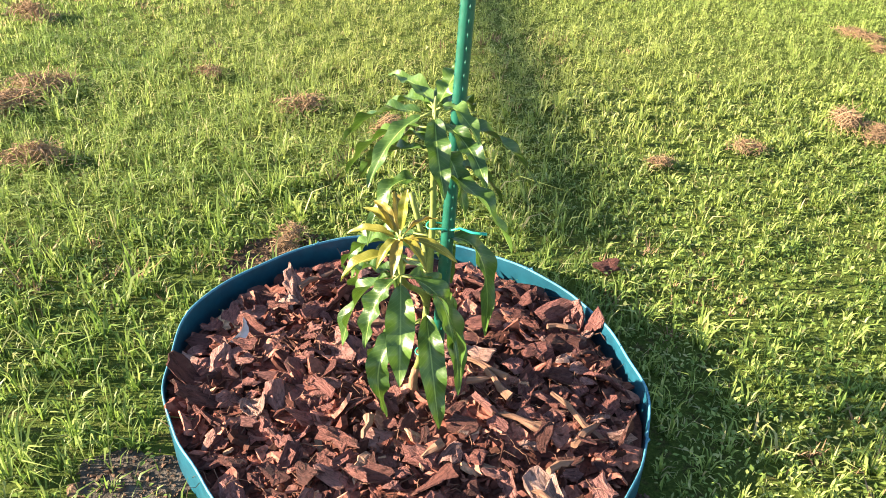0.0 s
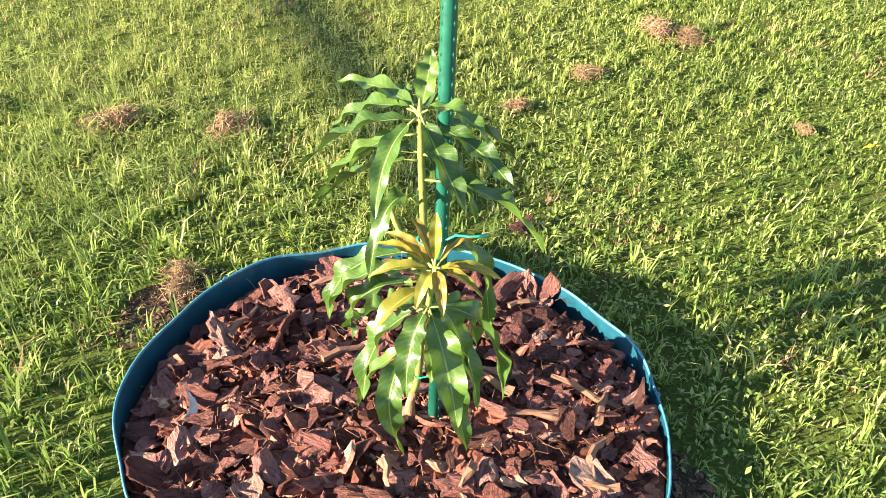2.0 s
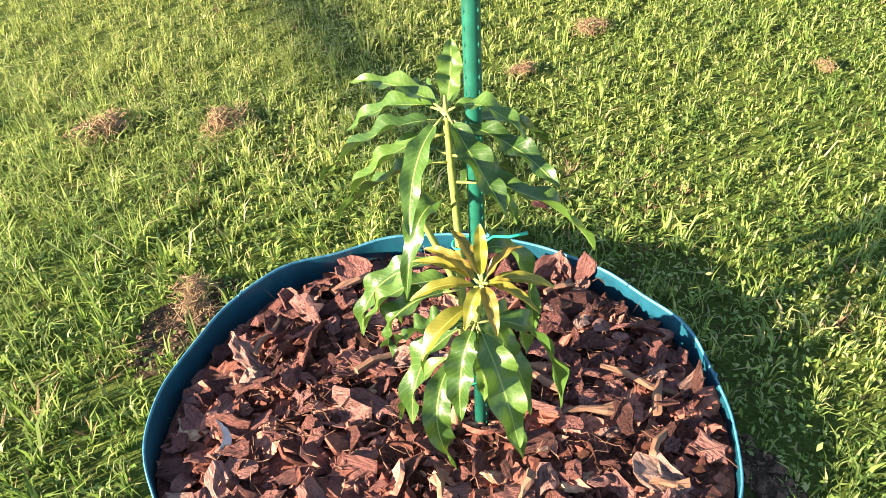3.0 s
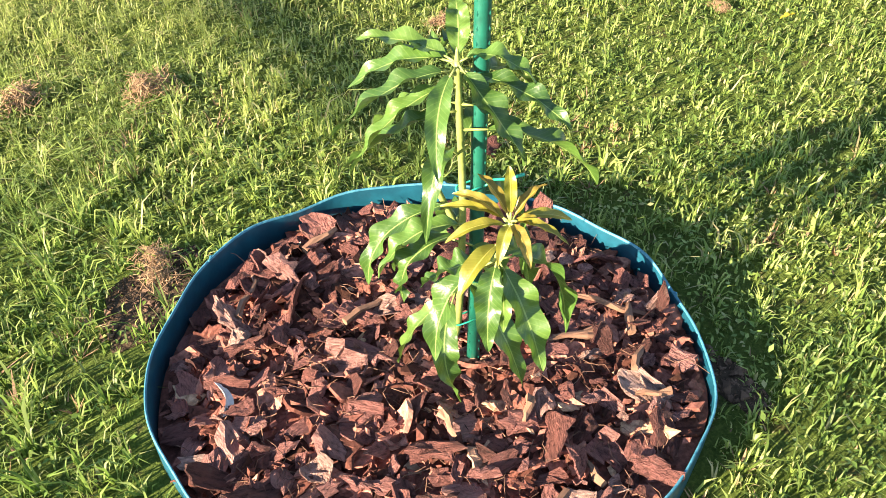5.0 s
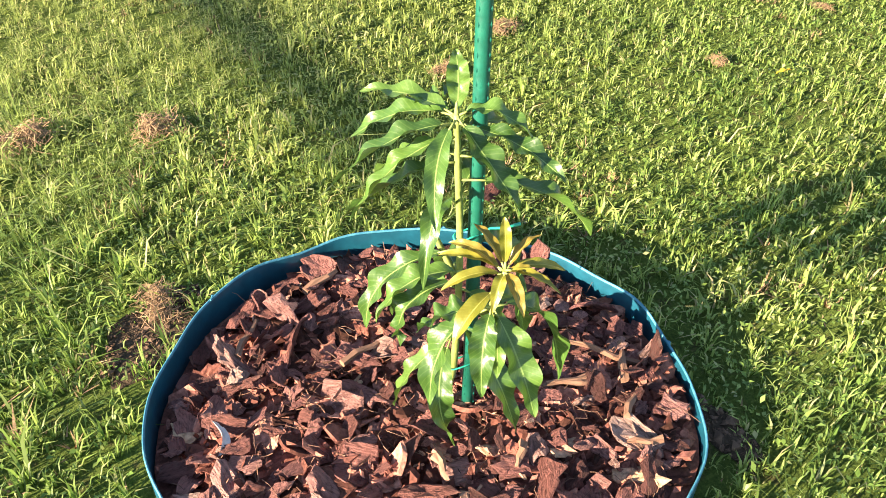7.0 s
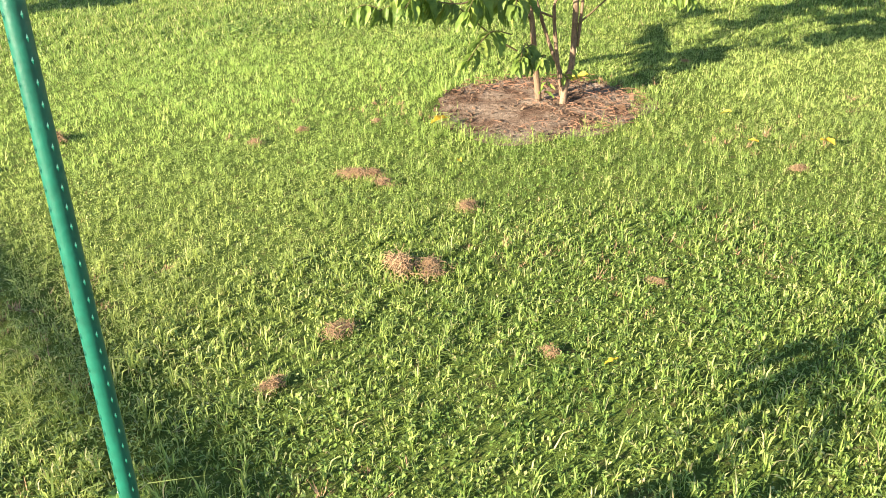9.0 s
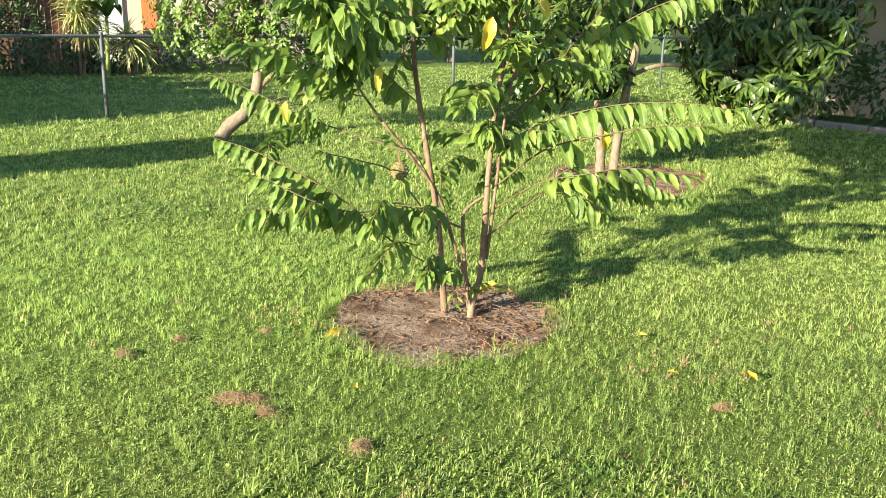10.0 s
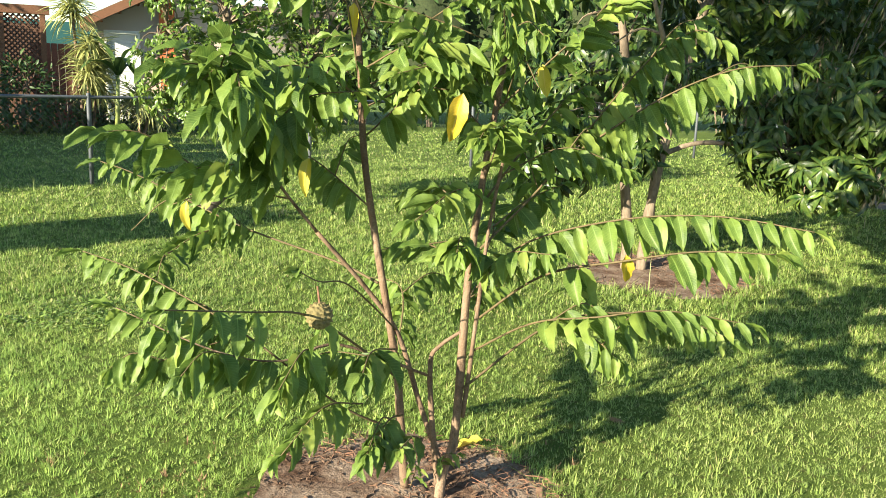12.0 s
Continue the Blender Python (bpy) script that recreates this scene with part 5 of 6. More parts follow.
    for n, i in enumerate(order):
        m, yel = near[i]
        if n < 300 or yel:
            put("leaf", (yellow if yel else meshes)[i % (2 if yel else 8)], p, Matrix(m.tolist()))
        else:
            rest.append(m)
    scatter("foliage", rest, variants, M_ANNONA_J, p)
    # knobbly fruit
    v, f = [], []
    rows, cols = 16, 22
    for i in range(rows + 1):
        th = math.pi * i / rows
        for k in range(cols):
            ph = 2 * math.pi * (k + 0.5 * (i % 2)) / cols
            r = 0.036 * (1 + 0.08 * math.cos(11 * ph + math.pi * i) * math.sin(th) + 0.05 * math.cos(math.pi * i))
            v.append((r * math.sin(th) * math.cos(ph), r * math.sin(th) * math.sin(ph), r * 1.02 * math.cos(th)))
    for i in range(rows):
        for k in range(cols):
            j = (k + 1) % cols
            f.append((i * cols + k, (i + 1) * cols + k, (i + 1) * cols + j, i * cols + j))
    fruit = put("fruit", mesh_of("fruit", v, f, M_FRUIT), p, pose(*(np.array((2.28, 3.83, 0.85)) - foot)), "knobbly olive-tan sugar apple fruit")
    part("stalk", tube([(0, 0, 0.035), (-0.002, 0.002, 0.06), (-0.004, 0.005, 0.082)], 0.003, 0.0025, 6), M_TWIG, fruit)


# ---- other trees ----
def whorled_tree(name, foot, trunks, crown, n_whorls, leaf_v, material, label, category="tree", per=8, parts=0, seed=1, bark=None, hang=0.35):
    """A tree of thick limbs whose twigs end in whorls of leaves; crown: ellipsoids (centre, radii, weight)."""
    g = np.random.default_rng(seed)
    foot = np.array(foot, float)
    p = thing(name, foot, label, category)
    bark = bark or M_TRUNK_DARK
    tops = []
    for pts, r0, r1 in trunks:
        q = catmull([np.array(a) - foot for a in pts], 5)
        part("trunk", tube(q, r0, r1, 10, 0.06, int(g.integers(999))), bark, p, smooth=True)
        tops.append(q)
    allq = np.concatenate([q[len(q) // 2:] for q in tops])
    ms, twigs = [], []
    wsum = sum(c[2] for c in crown)
    for cen, rad, wt in crown:
        for k in range(int(n_whorls * wt / wsum)):
            d = g.normal(0, 1, 3)
            d /= np.linalg.norm(d)
            s = g.uniform(0.45, 1.0) ** 0.6 * g.uniform(0.85, 1.1)
            c = np.array(cen) - foot + d * np.array(rad) * s
            if c[2] < 0.12:
                continue
            if k % 6 == 0:
                j = allq[np.argmin(np.linalg.norm(allq - c, axis=1) + 0.3 * g.random(len(allq)))]
                mid = (j + c) / 2 + g.normal(0, 0.06, 3) + np.array((0, 0, 0.08))
                twigs.append(tube(catmull([j, mid, c], 4), 0.012, 0.004, 5))
            a0 = g.uniform(0, 6.28)
            axis = d * np.array((1, 1, 0.6)) + np.array((0, 0, 0.25))
            axis /= np.linalg.norm(axis)
            e1 = np.cross(axis, (0.2, 0.3, 1.0))
            e1 /= np.linalg.norm(e1)
            e2 = np.cross(axis, e1)
            for q in range(per):
                a = a0 + 2 * math.pi * q / per + g.normal(0, 0.25)
                way = axis * g.uniform(0.1, 0.7) + math.cos(a) * e1 + math.sin(a) * e2 + np.array((0, 0, -hang))
                ms.append(frame_of(c + 0.01 * g.normal(0, 1, 3), way, axis + np.array((0, 0, 0.6)), g.uniform(0.7, 1.15)))
    for q in twigs[:260]:
        part("branch", q, bark, p)
    if parts:
        order = sorted(range(len(ms)), key=lambda i: ms[i][0, 3] * 0.6 + ms[i][1, 3])
        meshes = [mesh_of("leaf", v, f, material, True, u) for v, f, u in leaf_v]
        for n, i in enumerate(order[:parts]):
            put("leaf", meshes[n % len(meshes)], p, Matrix(ms[i].tolist()))
        ms = [ms[i] for i in order[parts:]]
    scatter("foliage", ms, leaf_v, material, p)
    return p


def build_other_trees():
    big = leaf_variants(6, 0.17, 0.042, 0.4, 4, 3, 0.3, 0.004, seed=8)
    whorled_tree("glossy_leaved_tree", (6.5, 6.58, 0), [
        ([(6.42, 6.64, -0.05), (6.41, 6.66, 0.34), (6.36, 6.7, 0.89), (6.3, 6.7, 1.6), (6.2, 6.8, 2.4)], 0.047, 0.032),
        ([(6.52, 6.58, -0.05), (6.55, 6.57, 0.37), (6.6, 6.54, 0.9), (6.7, 6.45, 1.6), (6.8, 6.4, 2.1), (7.1, 6.2, 2.9)], 0.045, 0.03),
        ([(6.6, 6.54, 0.95), (6.85, 6.36, 1.06), (7.3, 6.1, 1.05), (7.7, 5.8, 1.1)], 0.022, 0.012),
        ([(6.62, 6.5, 1.3), (6.2, 6.2, 1.7), (5.9, 6.1, 2.1)], 0.03, 0.014)],
        [((7.55, 5.95, 1.12), (0.68, 0.62, 0.42), 3.6), ((7.65, 5.55, 1.42), (0.62, 0.62, 0.45), 4), ((6.2, 6.8, 2.6), (0.95, 0.9, 0.6), 3), ((5.85, 6.95, 1.2), (0.42, 0.42, 0.55), 3), ((6.3, 6.7, 1.75), (0.6, 0.6, 0.35), 1.2), ((7.5, 6.3, 2.45), (1.3, 1.1, 0.6), 6), ((8.2, 6.9, 1.9), (0.8, 0.8, 0.7), 3), ((7.45, 5.55, 0.88), (0.5, 0.42, 0.24), 1.8), ((5.55, 6.75, 1.0), (0.35, 0.35, 0.35), 1.5), ((6.0, 6.35, 1.05), (0.4, 0.3, 0.22), 1), ((8.0, 6.3, 3.4), (1.8, 1.9, 1.0), 7), ((9.4, 6.2, 2.7), (1.2, 1.6, 0.9), 5), ((7.8, 5.0, 4.0), (1.5, 1.3, 0.8), 4), ((9.2, 8.0, 3.5), (1.5, 1.5, 1.1), 4)],
        1620, big, M_GLOSSY, "leafy fruit tree with dark glossy drooping leaves and two trunks", seed=3, parts=150, hang=0.85)
    small = leaf_variants(5, 0.075, 0.034, 0.15, 3, 3, 0.3, seed=9)
    whorled_tree("citrus_tree", (4.25, 10.7, 0), [
        ([(4.22, 10.72, -0.08), (4.32, 10.68, 0.12), (4.57, 10.6, 0.36), (4.7, 10.6, 0.8), (4.6, 10.7, 1.5), (4.5, 10.8, 2.3)], 0.095, 0.04),
        ([(4.62, 10.6, 0.5), (4.95, 10.5, 0.9), (5.3, 10.4, 1.6)], 0.04, 0.02),
        ([(4.66, 10.62, 1.0), (4.3, 10.9, 1.4), (4.0, 11.1, 1.9)], 0.035, 0.015)],
        [((4.25, 10.95, 1.45), (0.75, 0.7, 0.6), 3.5), ((5.1, 10.5, 1.35), (0.85, 0.7, 0.75), 4), ((4.6, 10.7, 2.4), (1.2, 1.0, 0.7), 4), ((5.7, 10.4, 1.9), (0.6, 0.7, 0.7), 2)],
        1500, small, M_CITRUS, "citrus tree with small green leaves on a leaning trunk", seed=4, per=7, hang=0.1)
    # the dark leaf colour here stands in for the shade on this tree
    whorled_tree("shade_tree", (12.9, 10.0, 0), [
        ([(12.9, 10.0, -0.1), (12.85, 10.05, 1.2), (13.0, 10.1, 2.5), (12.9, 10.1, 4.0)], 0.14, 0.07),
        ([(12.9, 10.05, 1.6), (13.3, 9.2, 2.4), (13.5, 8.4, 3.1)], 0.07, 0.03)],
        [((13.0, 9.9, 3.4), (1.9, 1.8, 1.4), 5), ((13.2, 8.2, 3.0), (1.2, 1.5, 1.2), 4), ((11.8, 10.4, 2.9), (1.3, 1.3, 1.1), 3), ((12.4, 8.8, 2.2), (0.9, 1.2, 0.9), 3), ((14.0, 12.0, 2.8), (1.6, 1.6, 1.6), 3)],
        620, leaf_variants(5, 0.3, 0.11, 0.25, 4, 3, 0.3, seed=10), M_SHRUB, "large tree at the side of the lawn, shade put into its dark leaves", seed=6, hang=0.6)
    far = leaf_variants(4, 0.5, 0.26, 0.2, 2, 3, 0.3, seed=12)
    # tree out of view, added only to shade the upper right side
    whorled_tree("unseen_shading_tree", (-9.5, -4.0, 0), [
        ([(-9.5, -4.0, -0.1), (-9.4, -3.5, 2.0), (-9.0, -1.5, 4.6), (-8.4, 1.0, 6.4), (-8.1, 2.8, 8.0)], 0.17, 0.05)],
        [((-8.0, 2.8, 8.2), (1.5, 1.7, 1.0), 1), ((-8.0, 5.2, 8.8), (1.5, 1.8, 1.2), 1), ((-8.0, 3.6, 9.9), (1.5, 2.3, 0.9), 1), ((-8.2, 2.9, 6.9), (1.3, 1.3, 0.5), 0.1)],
        620, far, M_SHRUB, "unseen leaning tree added to shade the glossy tree, bed and side wall", seed=9)
    # another unseen tree, placed so its shadow makes the band on the left
    x, y, h = -3.0, 8.8, 2.6
    whorled_tree("unseen_band_tree", (x, y, 0), [([(x, y, -0.1), (x + 0.05, y, 0.8), (x - 0.05, y + 0.1, h * 0.6), (x, y, h * 0.85)], 0.1, 0.04)], [((x, y, h * 0.78), (0.9, 0.42, h * 0.18), 3)], 60, far, M_SHRUB, "unseen leafy tree added to throw the shadow band on the left lawn", seed=54)


def shrub(name, x, y, r, h, n, leaf_v, material, label, seed, core=False):
    g = np.random.default_rng(seed)
    p = thing(name, (x, y, 0), label, "shrub", "shrubs behind the fence")
    stems, ms = [], []
    for _ in range(9):
        a, q = g.uniform(0, 6.28), g.uniform(0.2, 0.7) * r
        stems.append(tube(catmull([(0.1 * q * math.cos(a), 0.1 * q * math.sin(a), -0.03), (0.5 * q * math.cos(a), 0.5 * q * math.sin(a), h * 0.45), (q * math.cos(a), q * math.sin(a), h * 0.85)], 3), 0.018, 0.006, 5))
    for q in stems:
        part("stem", q, M_TRUNK_DARK, p)
    # added solid core blocks sky between leaves; dark colour stands for shaded depth
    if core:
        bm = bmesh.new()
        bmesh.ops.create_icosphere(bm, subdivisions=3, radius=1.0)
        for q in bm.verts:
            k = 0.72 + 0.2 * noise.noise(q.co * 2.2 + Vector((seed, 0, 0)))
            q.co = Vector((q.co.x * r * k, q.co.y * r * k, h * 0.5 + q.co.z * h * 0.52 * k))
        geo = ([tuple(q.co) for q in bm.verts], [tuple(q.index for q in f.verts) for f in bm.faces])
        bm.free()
        part("inner_growth", geo, M_SHADED_CORE, p, "solid core with the shaded depth put into its dark colour", True)
    for _ in range(n):
        d = g.normal(0, 1, 3)
        d /= np.linalg.norm(d)
        lump = 1 + 0.22 * noise.noise((d[0] * 2 + seed, d[1] * 2, d[2] * 2))
        s = g.uniform(0.5, 1.0) ** 0.5 * lump
        c = np.array((d[0] * r * s, d[1] * r * s, h * 0.52 + d[2] * h * 0.5 * s))
        if c[2] < 0.03:
            continue
        ms.append(frame_of(c, d + g.normal(0, 0.6, 3) + np.array((0, 0, -0.1)), d + np.array((0, 0, 0.7)) + g.normal(0, 0.4, 3), g.uniform(0.6, 1.2)))
    scatter("foliage", ms, leaf_v, material, p)


def spiky_plant(x, y, stems, seed):
    g = np.random.default_rng(seed)
    p = thing("dracaena", (x, y, 0), "tall spiky dracaena with yellow-green sword leaves on thin canes", "plant", "dracaenas by the house")
    sword = leaf_variants(4, 0.62, 0.05, 0.45, 5, 3, 0.5, shape=0.5, seed=seed)
    for dx, dy, h in stems:
        q = catmull([(0.3 * dx, 0.3 * dy, -0.03), (0.7 * dx, 0.7 * dy, h * 0.5), (dx, dy, h)], 4)
        part("cane", tube(q, 0.035, 0.028, 7, 0.06, seed), M_TRUNK, p, smooth=True)
        ms = []
        for k in range(150):
            a, e = g.uniform(0, 6.28), g.uniform(-0.5, 1.3)
            way = np.array((math.cos(a) * math.cos(e), math.sin(a) * math.cos(e), math.sin(e)))
            ms.append(frame_of((dx, dy, h - 0.3 * g.random()), way, (0, 0, 1) + 0.2 * way, g.uniform(0.7, 1.2)))
        scatter("leaf_crown", ms, sword, M_SPIKE, p)


# ---- fence and neighbours ----
FENCE_A, FENCE_B = Vector((-14.0, 11.95, 0)), Vector((31.0, 15.1, 0))


def build_fence():
    p = thing("chain_link_fence", (3.6, 13.13, 0), "grey galvanised chain-link fence with round posts and top rail", "fence")
    o = Vector((3.6, 13.13, 0))
    way = (FENCE_B - FENCE_A).normalized()
    H = 1.1
    for k in range(-5, 9):
        c = way * (3.1 * k)
        part("post", tube([c + Vector((0, 0, -0.05)), c + Vector((0, 0, 0.6)), c + Vector((0, 0, H + 0.03)), c + Vector((0, 0, H + 0.05))], 0.027, 0.027, 12), M_STEEL, p, smooth=True)
    part("top_rail", tube([way * -15.6 + Vector((0, 0, H)), Vector((0, 0, H)), way * 25 + Vector((0, 0, H))], 0.022, 0.022, 10), M_STEEL, p, smooth=True)
    v, t = [], []
    step, wire = 0.075, 0.0010
    for k in range(int(40 / step)):
        for sgn in (1, -1):
            a = way * (-15.6 + k * step)
            # one diagonal wire, cut where it meets the ground or the rail
            b = a + way * (sgn * H)
            i = len(v)
            side = way * wire
            v += [a - side, a + side, b + side, b - side]
            t += [(i, i + 1, i + 2), (i, i + 2, i + 3)]
            v[i + 2] = v[i + 2] + Vector((0, 0, H))
            v[i + 3] = v[i + 3] + Vector((0, 0, H))
    mesh = put("wire_mesh", fast_mesh("wire_mesh", [tuple(q) for q in v], t, M_STEEL), p, kind="stuff")
    return mesh


def build_house():
    """The stuccoed house beyond the fence: a gable end with a white door under open eaves."""
    p = thing("house", (7.15, 26.1, 0), "tan stucco house with a white door and exposed brown rafters", "house")
    p.matrix_basis = pose(7.15, 26.1, 0, 0, 0, -13)

    def slope(x):
        return 2.5 + 0.5 * (x + 1.0)

    def prism(x0, x1, lo, y0, y1, drop=0.1):
        v = [(x0, y0, lo), (x1, y0, lo), (x1, y0, slope(x1) - drop), (x0, y0, slope(x0) - drop), (x0, y1, lo), (x1, y1, lo), (x1, y1, slope(x1) - drop), (x0, y1, slope(x0) - drop)]
        return v, [(0, 1, 2, 3), (7, 6, 5, 4), (0, 4, 5, 1), (1, 5, 6, 2), (2, 6, 7, 3), (3, 7, 4, 0)]
    part("wall", join([prism(-0.62, -0.43, 0, 0, 0.2), prism(-0.43, 0.43, 2.36, 0, 0.2), prism(0.43, 2.9, 0, 0, 0.2)]), M_STUCCO, p)
    part("side_wall", box(-0.52, 2.7, 1.2, 0.2, 5.0, 2.4), M_STUCCO, p)
    door = part("door", join([box(0.0, 0.07, 1.19, 0.8, 0.05, 2.3, 0.01), box(0, 0.04, 1.75, 0.56, 0.02, 0.8, 0.008), box(0, 0.04, 0.75, 0.56, 0.02, 0.8, 0.008)]), M_WHITE, p, "white painted panel door")
    part("frame", join([box(-0.42, -0.01, 1.2, 0.07, 0.1, 2.4), box(0.42, -0.01, 1.2, 0.07, 0.1, 2.4), box(0, -0.01, 2.38, 0.9, 0.1, 0.07)]), M_WHITE, door)
    part("handle", tube([(0.33, 0.03, 1.05), (0.33, -0.04, 1.05), (0.24, -0.04, 1.05)], 0.012, 0.012, 6), M_STEEL, door)
    part("column", prism(0.95, 1.35, 0, -0.16, 0.02, 0.12), M_ORANGE, p, "orange painted column")
    x0, x1 = -1.0, 3.4
    v = [(x0, -0.9, slope(x0)), (x1, -0.9, slope(x1)), (x1, 5.2, slope(x1)), (x0, 5.2, slope(x0))]
    v += [(q[0], q[1], q[2] + 0.12) for q in v]
    part("roof", (v, [(3, 2, 1, 0), (4, 5, 6, 7), (0, 1, 5, 4), (1, 2, 6, 5), (2, 3, 7, 6), (3, 0, 4, 7)]), M_ROOF, p)
    for k in range(9):
        x = -0.95 + 0.46 * k
        part("rafter", box(x, -0.4, slope(x) - 0.07, 0.07, 1.0, 0.14, 0.004), M_RAFTER, p)
    part("barge_board", ([(x0, -0.96, slope(x0) - 0.12), (x1, -0.96, slope(x1) - 0.12), (x1, -0.96, slope(x1) + 0.12), (x0, -0.96, slope(x0) + 0.12), (x0, -0.91, slope(x0) - 0.12), (x1, -0.91, slope(x1) - 0.12), (x1, -0.91, slope(x1) + 0.12), (x0, -0.91, slope(x0) + 0.12)], [(0, 1, 2, 3), (7, 6, 5, 4), (0, 4, 5, 1), (2, 6, 7, 3), (1, 5, 6, 2), (0, 3, 7, 4)]), M_RAFTER, p, "brown barge board")
    # lattice arbour beside it
    q = thing("lattice_arbour", (3.9, 23.6, 0), "dark wooden lattice arbour beside the house", "arbour")
    q.matrix_basis = pose(3.9, 23.6, 0, 0, 0, -8)
    for x in (-1.4, 0.05, 0.9):
        part("post", box(x, 0, 1.35, 0.12, 0.12, 2.7, 0.006), M_RAFTER, q)
    part("beam", box(-0.25, 0, 2.66, 2.6, 0.16, 0.2, 0.006), M_RAFTER, q)
    # sheet added to put the dark behind the lattice and hide sky
    part("back_panel", box(-0.25, 1.2, 1.2, 2.4, 0.05, 2.4, 0.004), M_LATTICE, q)
    lo, hi, bottom, top = 0.11, 0.84, 0.8, 2.56
    for k in range(-18, 19):
        for sgn in (1, -1):
            c = Vector((0.48 + 0.115 * k, 0.012 * sgn, 1.68))
            d = Vector((0.707 * sgn, 0, 0.707))
            span = [-9.0, 9.0]
            for axis, a, b in ((0, lo, hi), (2, bottom, top)):
                t0, t1 = sorted(((a - c[axis]) / d[axis], (b - c[axis]) / d[axis]))
                span = [max(span[0], t0), min(span[1], t1)]
            if span[1] - span[0] > 0.05:
                part("slat", tube([c + d * span[0], c + d * (sum(span) / 2), c + d * span[1]], 0.021, 0.021, 4), M_LATTICE, q)
    w = thing("board_fence", (5.5, 24.3, 0), "reddish-brown wooden board fence beside the house", "fence")
    for k in range(11):
        part("board", box(-0.8 + 0.15 * k, 0, 0.98, 0.14, 0.025, 1.96, 0.004), M_FENCEWOOD, w)
    part("rail", box(-0.05, 0.04, 1.5, 1.7, 0.04, 0.09, 0.004), M_FENCEWOOD, w)
    # a low shed with a teal roof behind the boards
    d = thing("garden_shed", (6.1, 31.0, 0), "low garden shed with a teal metal roof", "shed")
    part("wall", box(0, 0.9, 0.95, 3.6, 1.6, 1.9, 0.01), M_STUCCO, d)
    for sgn in (-1, 1):
        v = [(-2.0, 0.9, 2.75), (2.0, 0.9, 2.75), (2.0, 0.9 + 1.1 * sgn, 1.85), (-2.0, 0.9 + 1.1 * sgn, 1.85)]
        v += [(q[0], q[1], q[2] + 0.06) for q in v]
        part("roof_panel", (v, [(3, 2, 1, 0), (4, 5, 6, 7), (0, 1, 5, 4), (1, 2, 6, 5), (2, 3, 7, 6), (3, 0, 4, 7)]), M_TEAL, d)
    # the back of a second house, glimpsed through the leaves
    b = thing("back_house", (11.2, 25.0, 0), "tan stucco house glimpsed behind the trees", "house")
    part("wall", box(0, 0.1, 1.5, 2.6, 0.3, 3.0, 0.01), M_STUCCO, b)
    part("roof", box(0, 0, 3.1, 3.2, 1.4, 0.2, 0.01), M_ROOF, b)


def build_shadow_cable():
    """An unseen cable, added to throw the soft shadow band that crosses the lawn."""
    reach = 3.2 / math.tan(radians(SUN_ELEV))
    ox, oy = -reach * math.cos(radians(SUN_AZ)), -reach * math.sin(radians(SUN_AZ))
    ends = [Vector((0.465 + ox + 0.213 * d, 2.3 + oy - 0.977 * d, 3.2)) for d in (-30, 24, -0.1)]
    c = thing("shadow_cable", (ends[0] + ends[1]) / 2, "unseen black cable added to throw the shadow band on the lawn", "cable")
    o = (ends[0] + ends[1]) / 2
    part("wire", tube([ends[0] - o, (ends[0] - o) / 2, Vector((0, 0, 0)), (ends[1] - o) / 2, ends[1] - o], 0.009, 0.009, 8), M_CABLE, c)
    # the added thick length ends where the shadow band fades
    end = ends[2] - o
    part("sheath", tube([ends[0] - o, (ends[0] - o + end) / 2, end, end + 0.3 * (end - ends[0] + o).normalized()], 0.042, 0.042, 8), M_CABLE, c, "added thick length that makes the shadow band strong")
    # poles out of view, added to hold up that cable
    for e in ends[:2]:
        p = thing("unseen_pole", (e.x, e.y, 0), "unseen wooden pole added to carry the shadow cable", "utility pole", "utility poles")
        part("pole", tube([(0, 0, -0.2), (0, 0, 1.8), (0, 0, 3.5)], 0.15, 0.11, 12), M_TRUNK_DARK, p, smooth=True)


def build_right_side():
    """Garden bed, edging stones and the wall of the house at the lawn's right side."""
    p = thing("garden_edging", (12.4, 8.0, 0), "low grey stone edging between lawn and planting bed", "edging", kind="structure")
    stone = mesh_of("stone", *box(0, 0, 0.03, 0.13, 0.38, 0.12, 0.015), M_STONE)
    for k in range(13):
        put("stone", stone, p, pose(0.02 * math.sin(k * 1.7), -4.2 + 0.4 * k, 0, 0, 0, 2 * math.sin(k * 2.3)))
    h = thing("side_house", (14.2, 8.0, 0), "pale stucco house wall with brown shutters behind the shrubs", "house")
    part("wall", box(0.15, -3.0, 1.5, 0.3, 8.0, 3.0, 0.01), M_STUCCO, h)
    part("eave", box(-0.2, -3.0, 3.08, 1.2, 8.4, 0.16, 0.01), M_ROOF, h)
    for y in (-2.6, -0.2):
        s = part("shutter", box(-0.03, y, 1.75, 0.05, 0.5, 1.3, 0.006), M_FENCEWOOD, h, "brown louvred shutter")
        for k in range(12):
            part("slat", box(-0.06, y, 1.2 + 0.1 * k, 0.02, 0.4, 0.07, 0.003), M_FENCEWOOD, s)


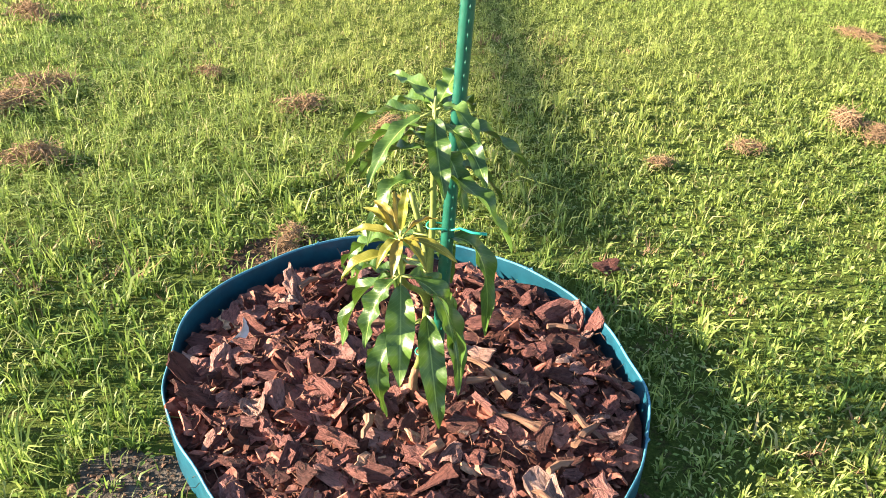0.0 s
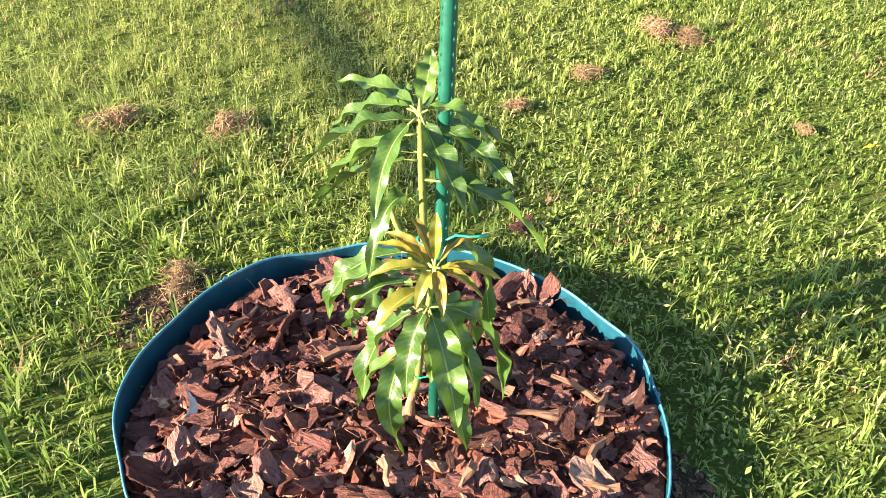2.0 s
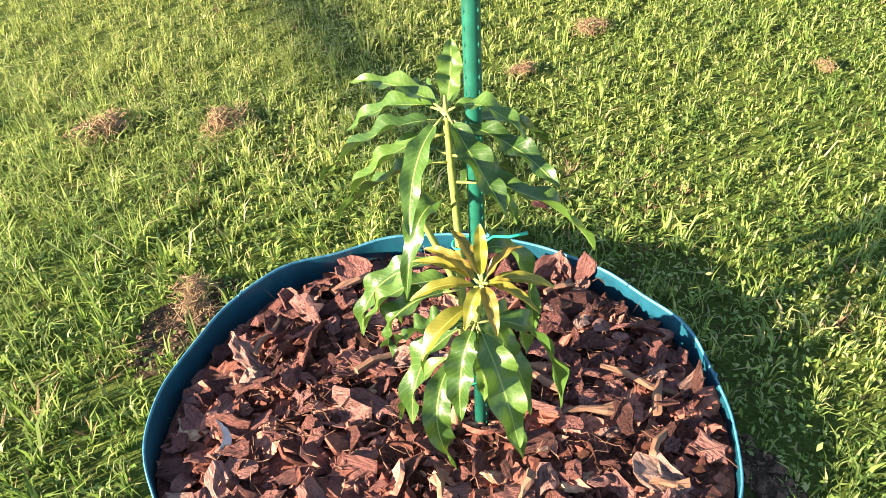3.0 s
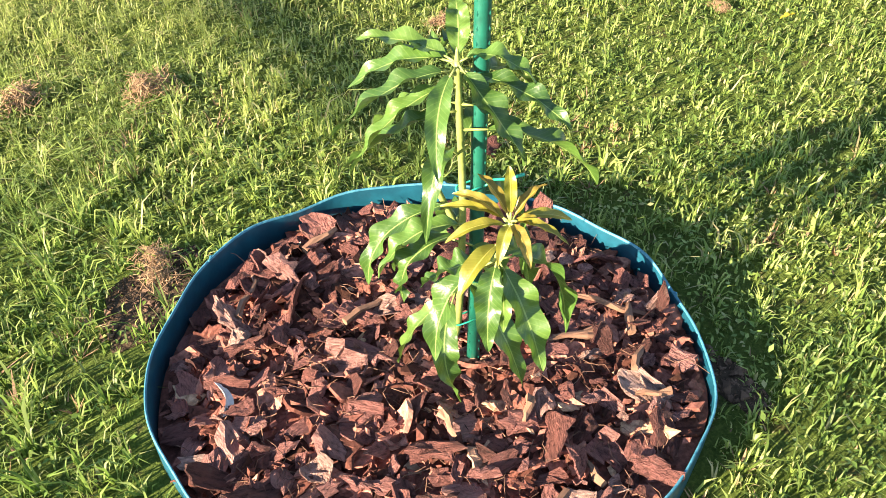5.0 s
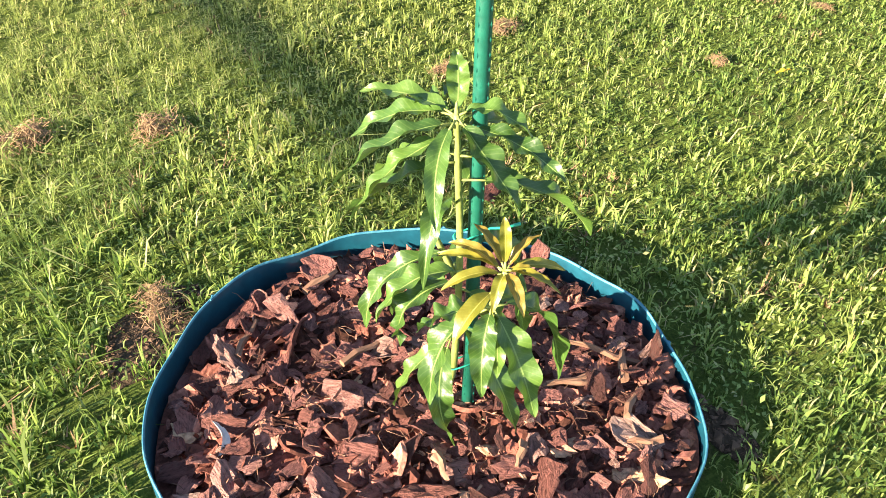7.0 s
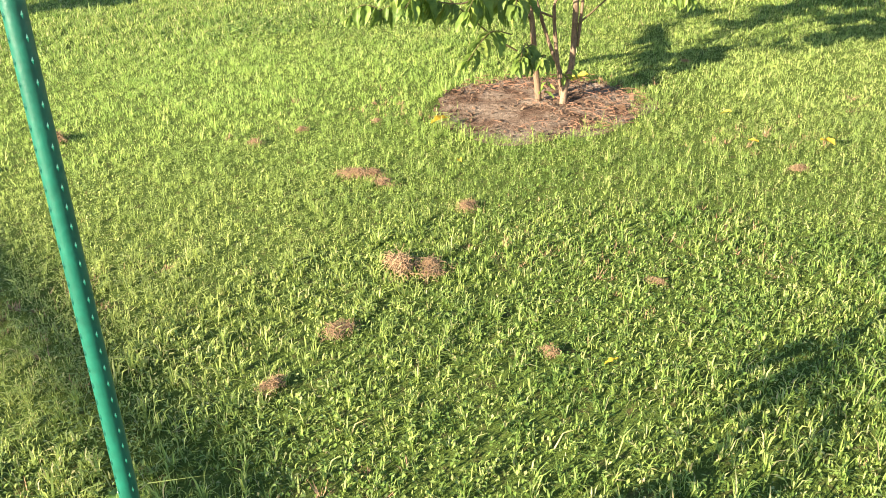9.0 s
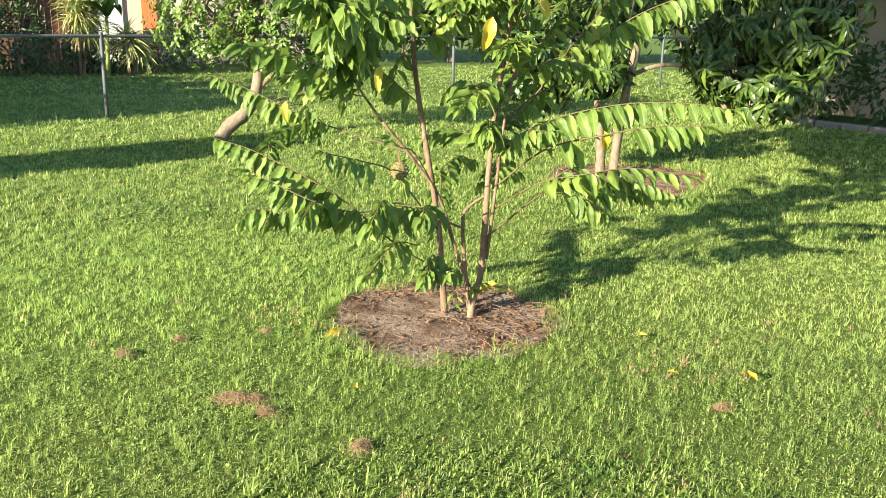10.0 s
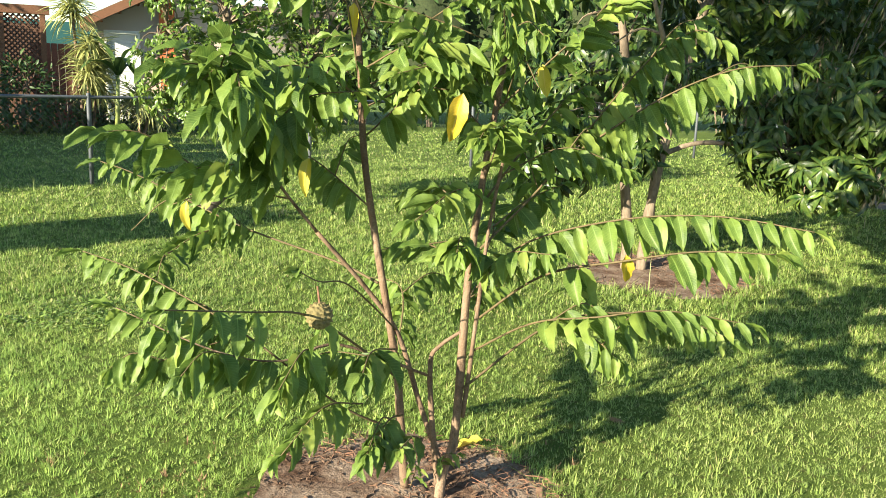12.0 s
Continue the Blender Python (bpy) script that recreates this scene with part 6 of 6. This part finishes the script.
def build_banana():
    """A clump of broad dark banana leaves before the house."""
    p = thing("banana_plant", (5.75, 21.0, 0), "small banana plant with broad dark green arching leaves", "plant")
    part("stalk", tube([(0, 0, -0.05), (0.03, 0, 0.6), (0.06, 0, 1.3)], 0.06, 0.035, 9, 0.04, 3), M_STEM, p, smooth=True)
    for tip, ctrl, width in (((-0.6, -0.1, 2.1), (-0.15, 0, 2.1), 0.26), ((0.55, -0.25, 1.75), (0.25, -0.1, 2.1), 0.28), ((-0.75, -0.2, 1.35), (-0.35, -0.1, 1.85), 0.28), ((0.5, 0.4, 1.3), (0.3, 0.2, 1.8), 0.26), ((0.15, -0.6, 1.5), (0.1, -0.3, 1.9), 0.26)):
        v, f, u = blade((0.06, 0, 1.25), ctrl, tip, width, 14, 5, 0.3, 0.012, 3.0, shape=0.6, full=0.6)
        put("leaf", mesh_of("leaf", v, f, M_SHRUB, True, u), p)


def build_background():
    leafy = leaf_variants(4, 0.14, 0.06, 0.2, 3, 3, 0.3, seed=14)
    fine = leaf_variants(4, 0.3, 0.03, 0.4, 3, 3, 0.3, seed=15)
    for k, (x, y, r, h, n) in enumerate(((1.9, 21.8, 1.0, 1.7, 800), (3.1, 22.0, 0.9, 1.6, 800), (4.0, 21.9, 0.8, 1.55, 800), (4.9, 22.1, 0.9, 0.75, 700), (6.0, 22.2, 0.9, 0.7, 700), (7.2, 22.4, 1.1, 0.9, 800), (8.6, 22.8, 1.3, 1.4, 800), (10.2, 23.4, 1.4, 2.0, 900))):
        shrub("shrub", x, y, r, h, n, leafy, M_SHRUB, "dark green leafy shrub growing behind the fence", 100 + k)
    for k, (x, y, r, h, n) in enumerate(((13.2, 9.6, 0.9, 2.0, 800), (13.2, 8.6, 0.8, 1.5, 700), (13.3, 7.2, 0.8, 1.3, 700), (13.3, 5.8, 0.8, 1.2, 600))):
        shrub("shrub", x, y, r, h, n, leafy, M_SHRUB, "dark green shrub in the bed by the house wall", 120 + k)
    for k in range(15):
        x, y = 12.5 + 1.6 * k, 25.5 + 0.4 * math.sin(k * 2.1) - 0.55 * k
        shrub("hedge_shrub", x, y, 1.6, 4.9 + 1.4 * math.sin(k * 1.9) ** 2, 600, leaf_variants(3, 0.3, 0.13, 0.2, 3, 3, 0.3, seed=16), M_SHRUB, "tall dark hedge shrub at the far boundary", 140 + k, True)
    # hedge out of view, added to keep the neighbour's lawn and arbour shaded
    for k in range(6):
        shrub("hedge_shrub", -1.7, 13.2 + 1.75 * k, 1.3, 3.3 + (1.8 if k > 4 else 0.2 * math.sin(k)), 420, leaf_variants(3, 0.3, 0.13, 0.2, 3, 3, 0.3, seed=17), M_SHRUB, "unseen hedge added to shade the lawn and arbour beyond the fence", 180 + k, True)
    spiky_plant(5.25, 21.4, ((-0.2, 0.1, 2.75), (0.1, 0.0, 2.0), (0.3, 0.2, 1.7), (0.0, -0.2, 1.45), (0.2, -0.1, 1.1)), 61)
    spiky_plant(6.3, 21.3, ((0.0, 0.0, 0.9), (0.3, 0.1, 0.7)), 62)


build_ground()
build_planter()
build_stake()
build_sapling()
build_bare_patch(-0.29, 1.21, 0.1, 0.085, 10, 1)
build_bare_patch(0.585, 1.25, 0.035, 0.1, 8, 2)
build_bare_patch(-0.25, 1.92, 0.14, 0.08, 40, 3)
build_pit("tree_pit", PIT, "round patch of bare sandy soil round the tree stems", 3)
build_pit("far_tree_pit", FAR_PIT, "patch of bare brown soil under the glossy-leaved tree", 8)
build_sugar_apple()
build_other_trees()
build_fence()
build_house()
build_right_side()
build_shadow_cable()
build_background()
build_banana()
build_ground_litter()
build_mulch()
build_lawn()
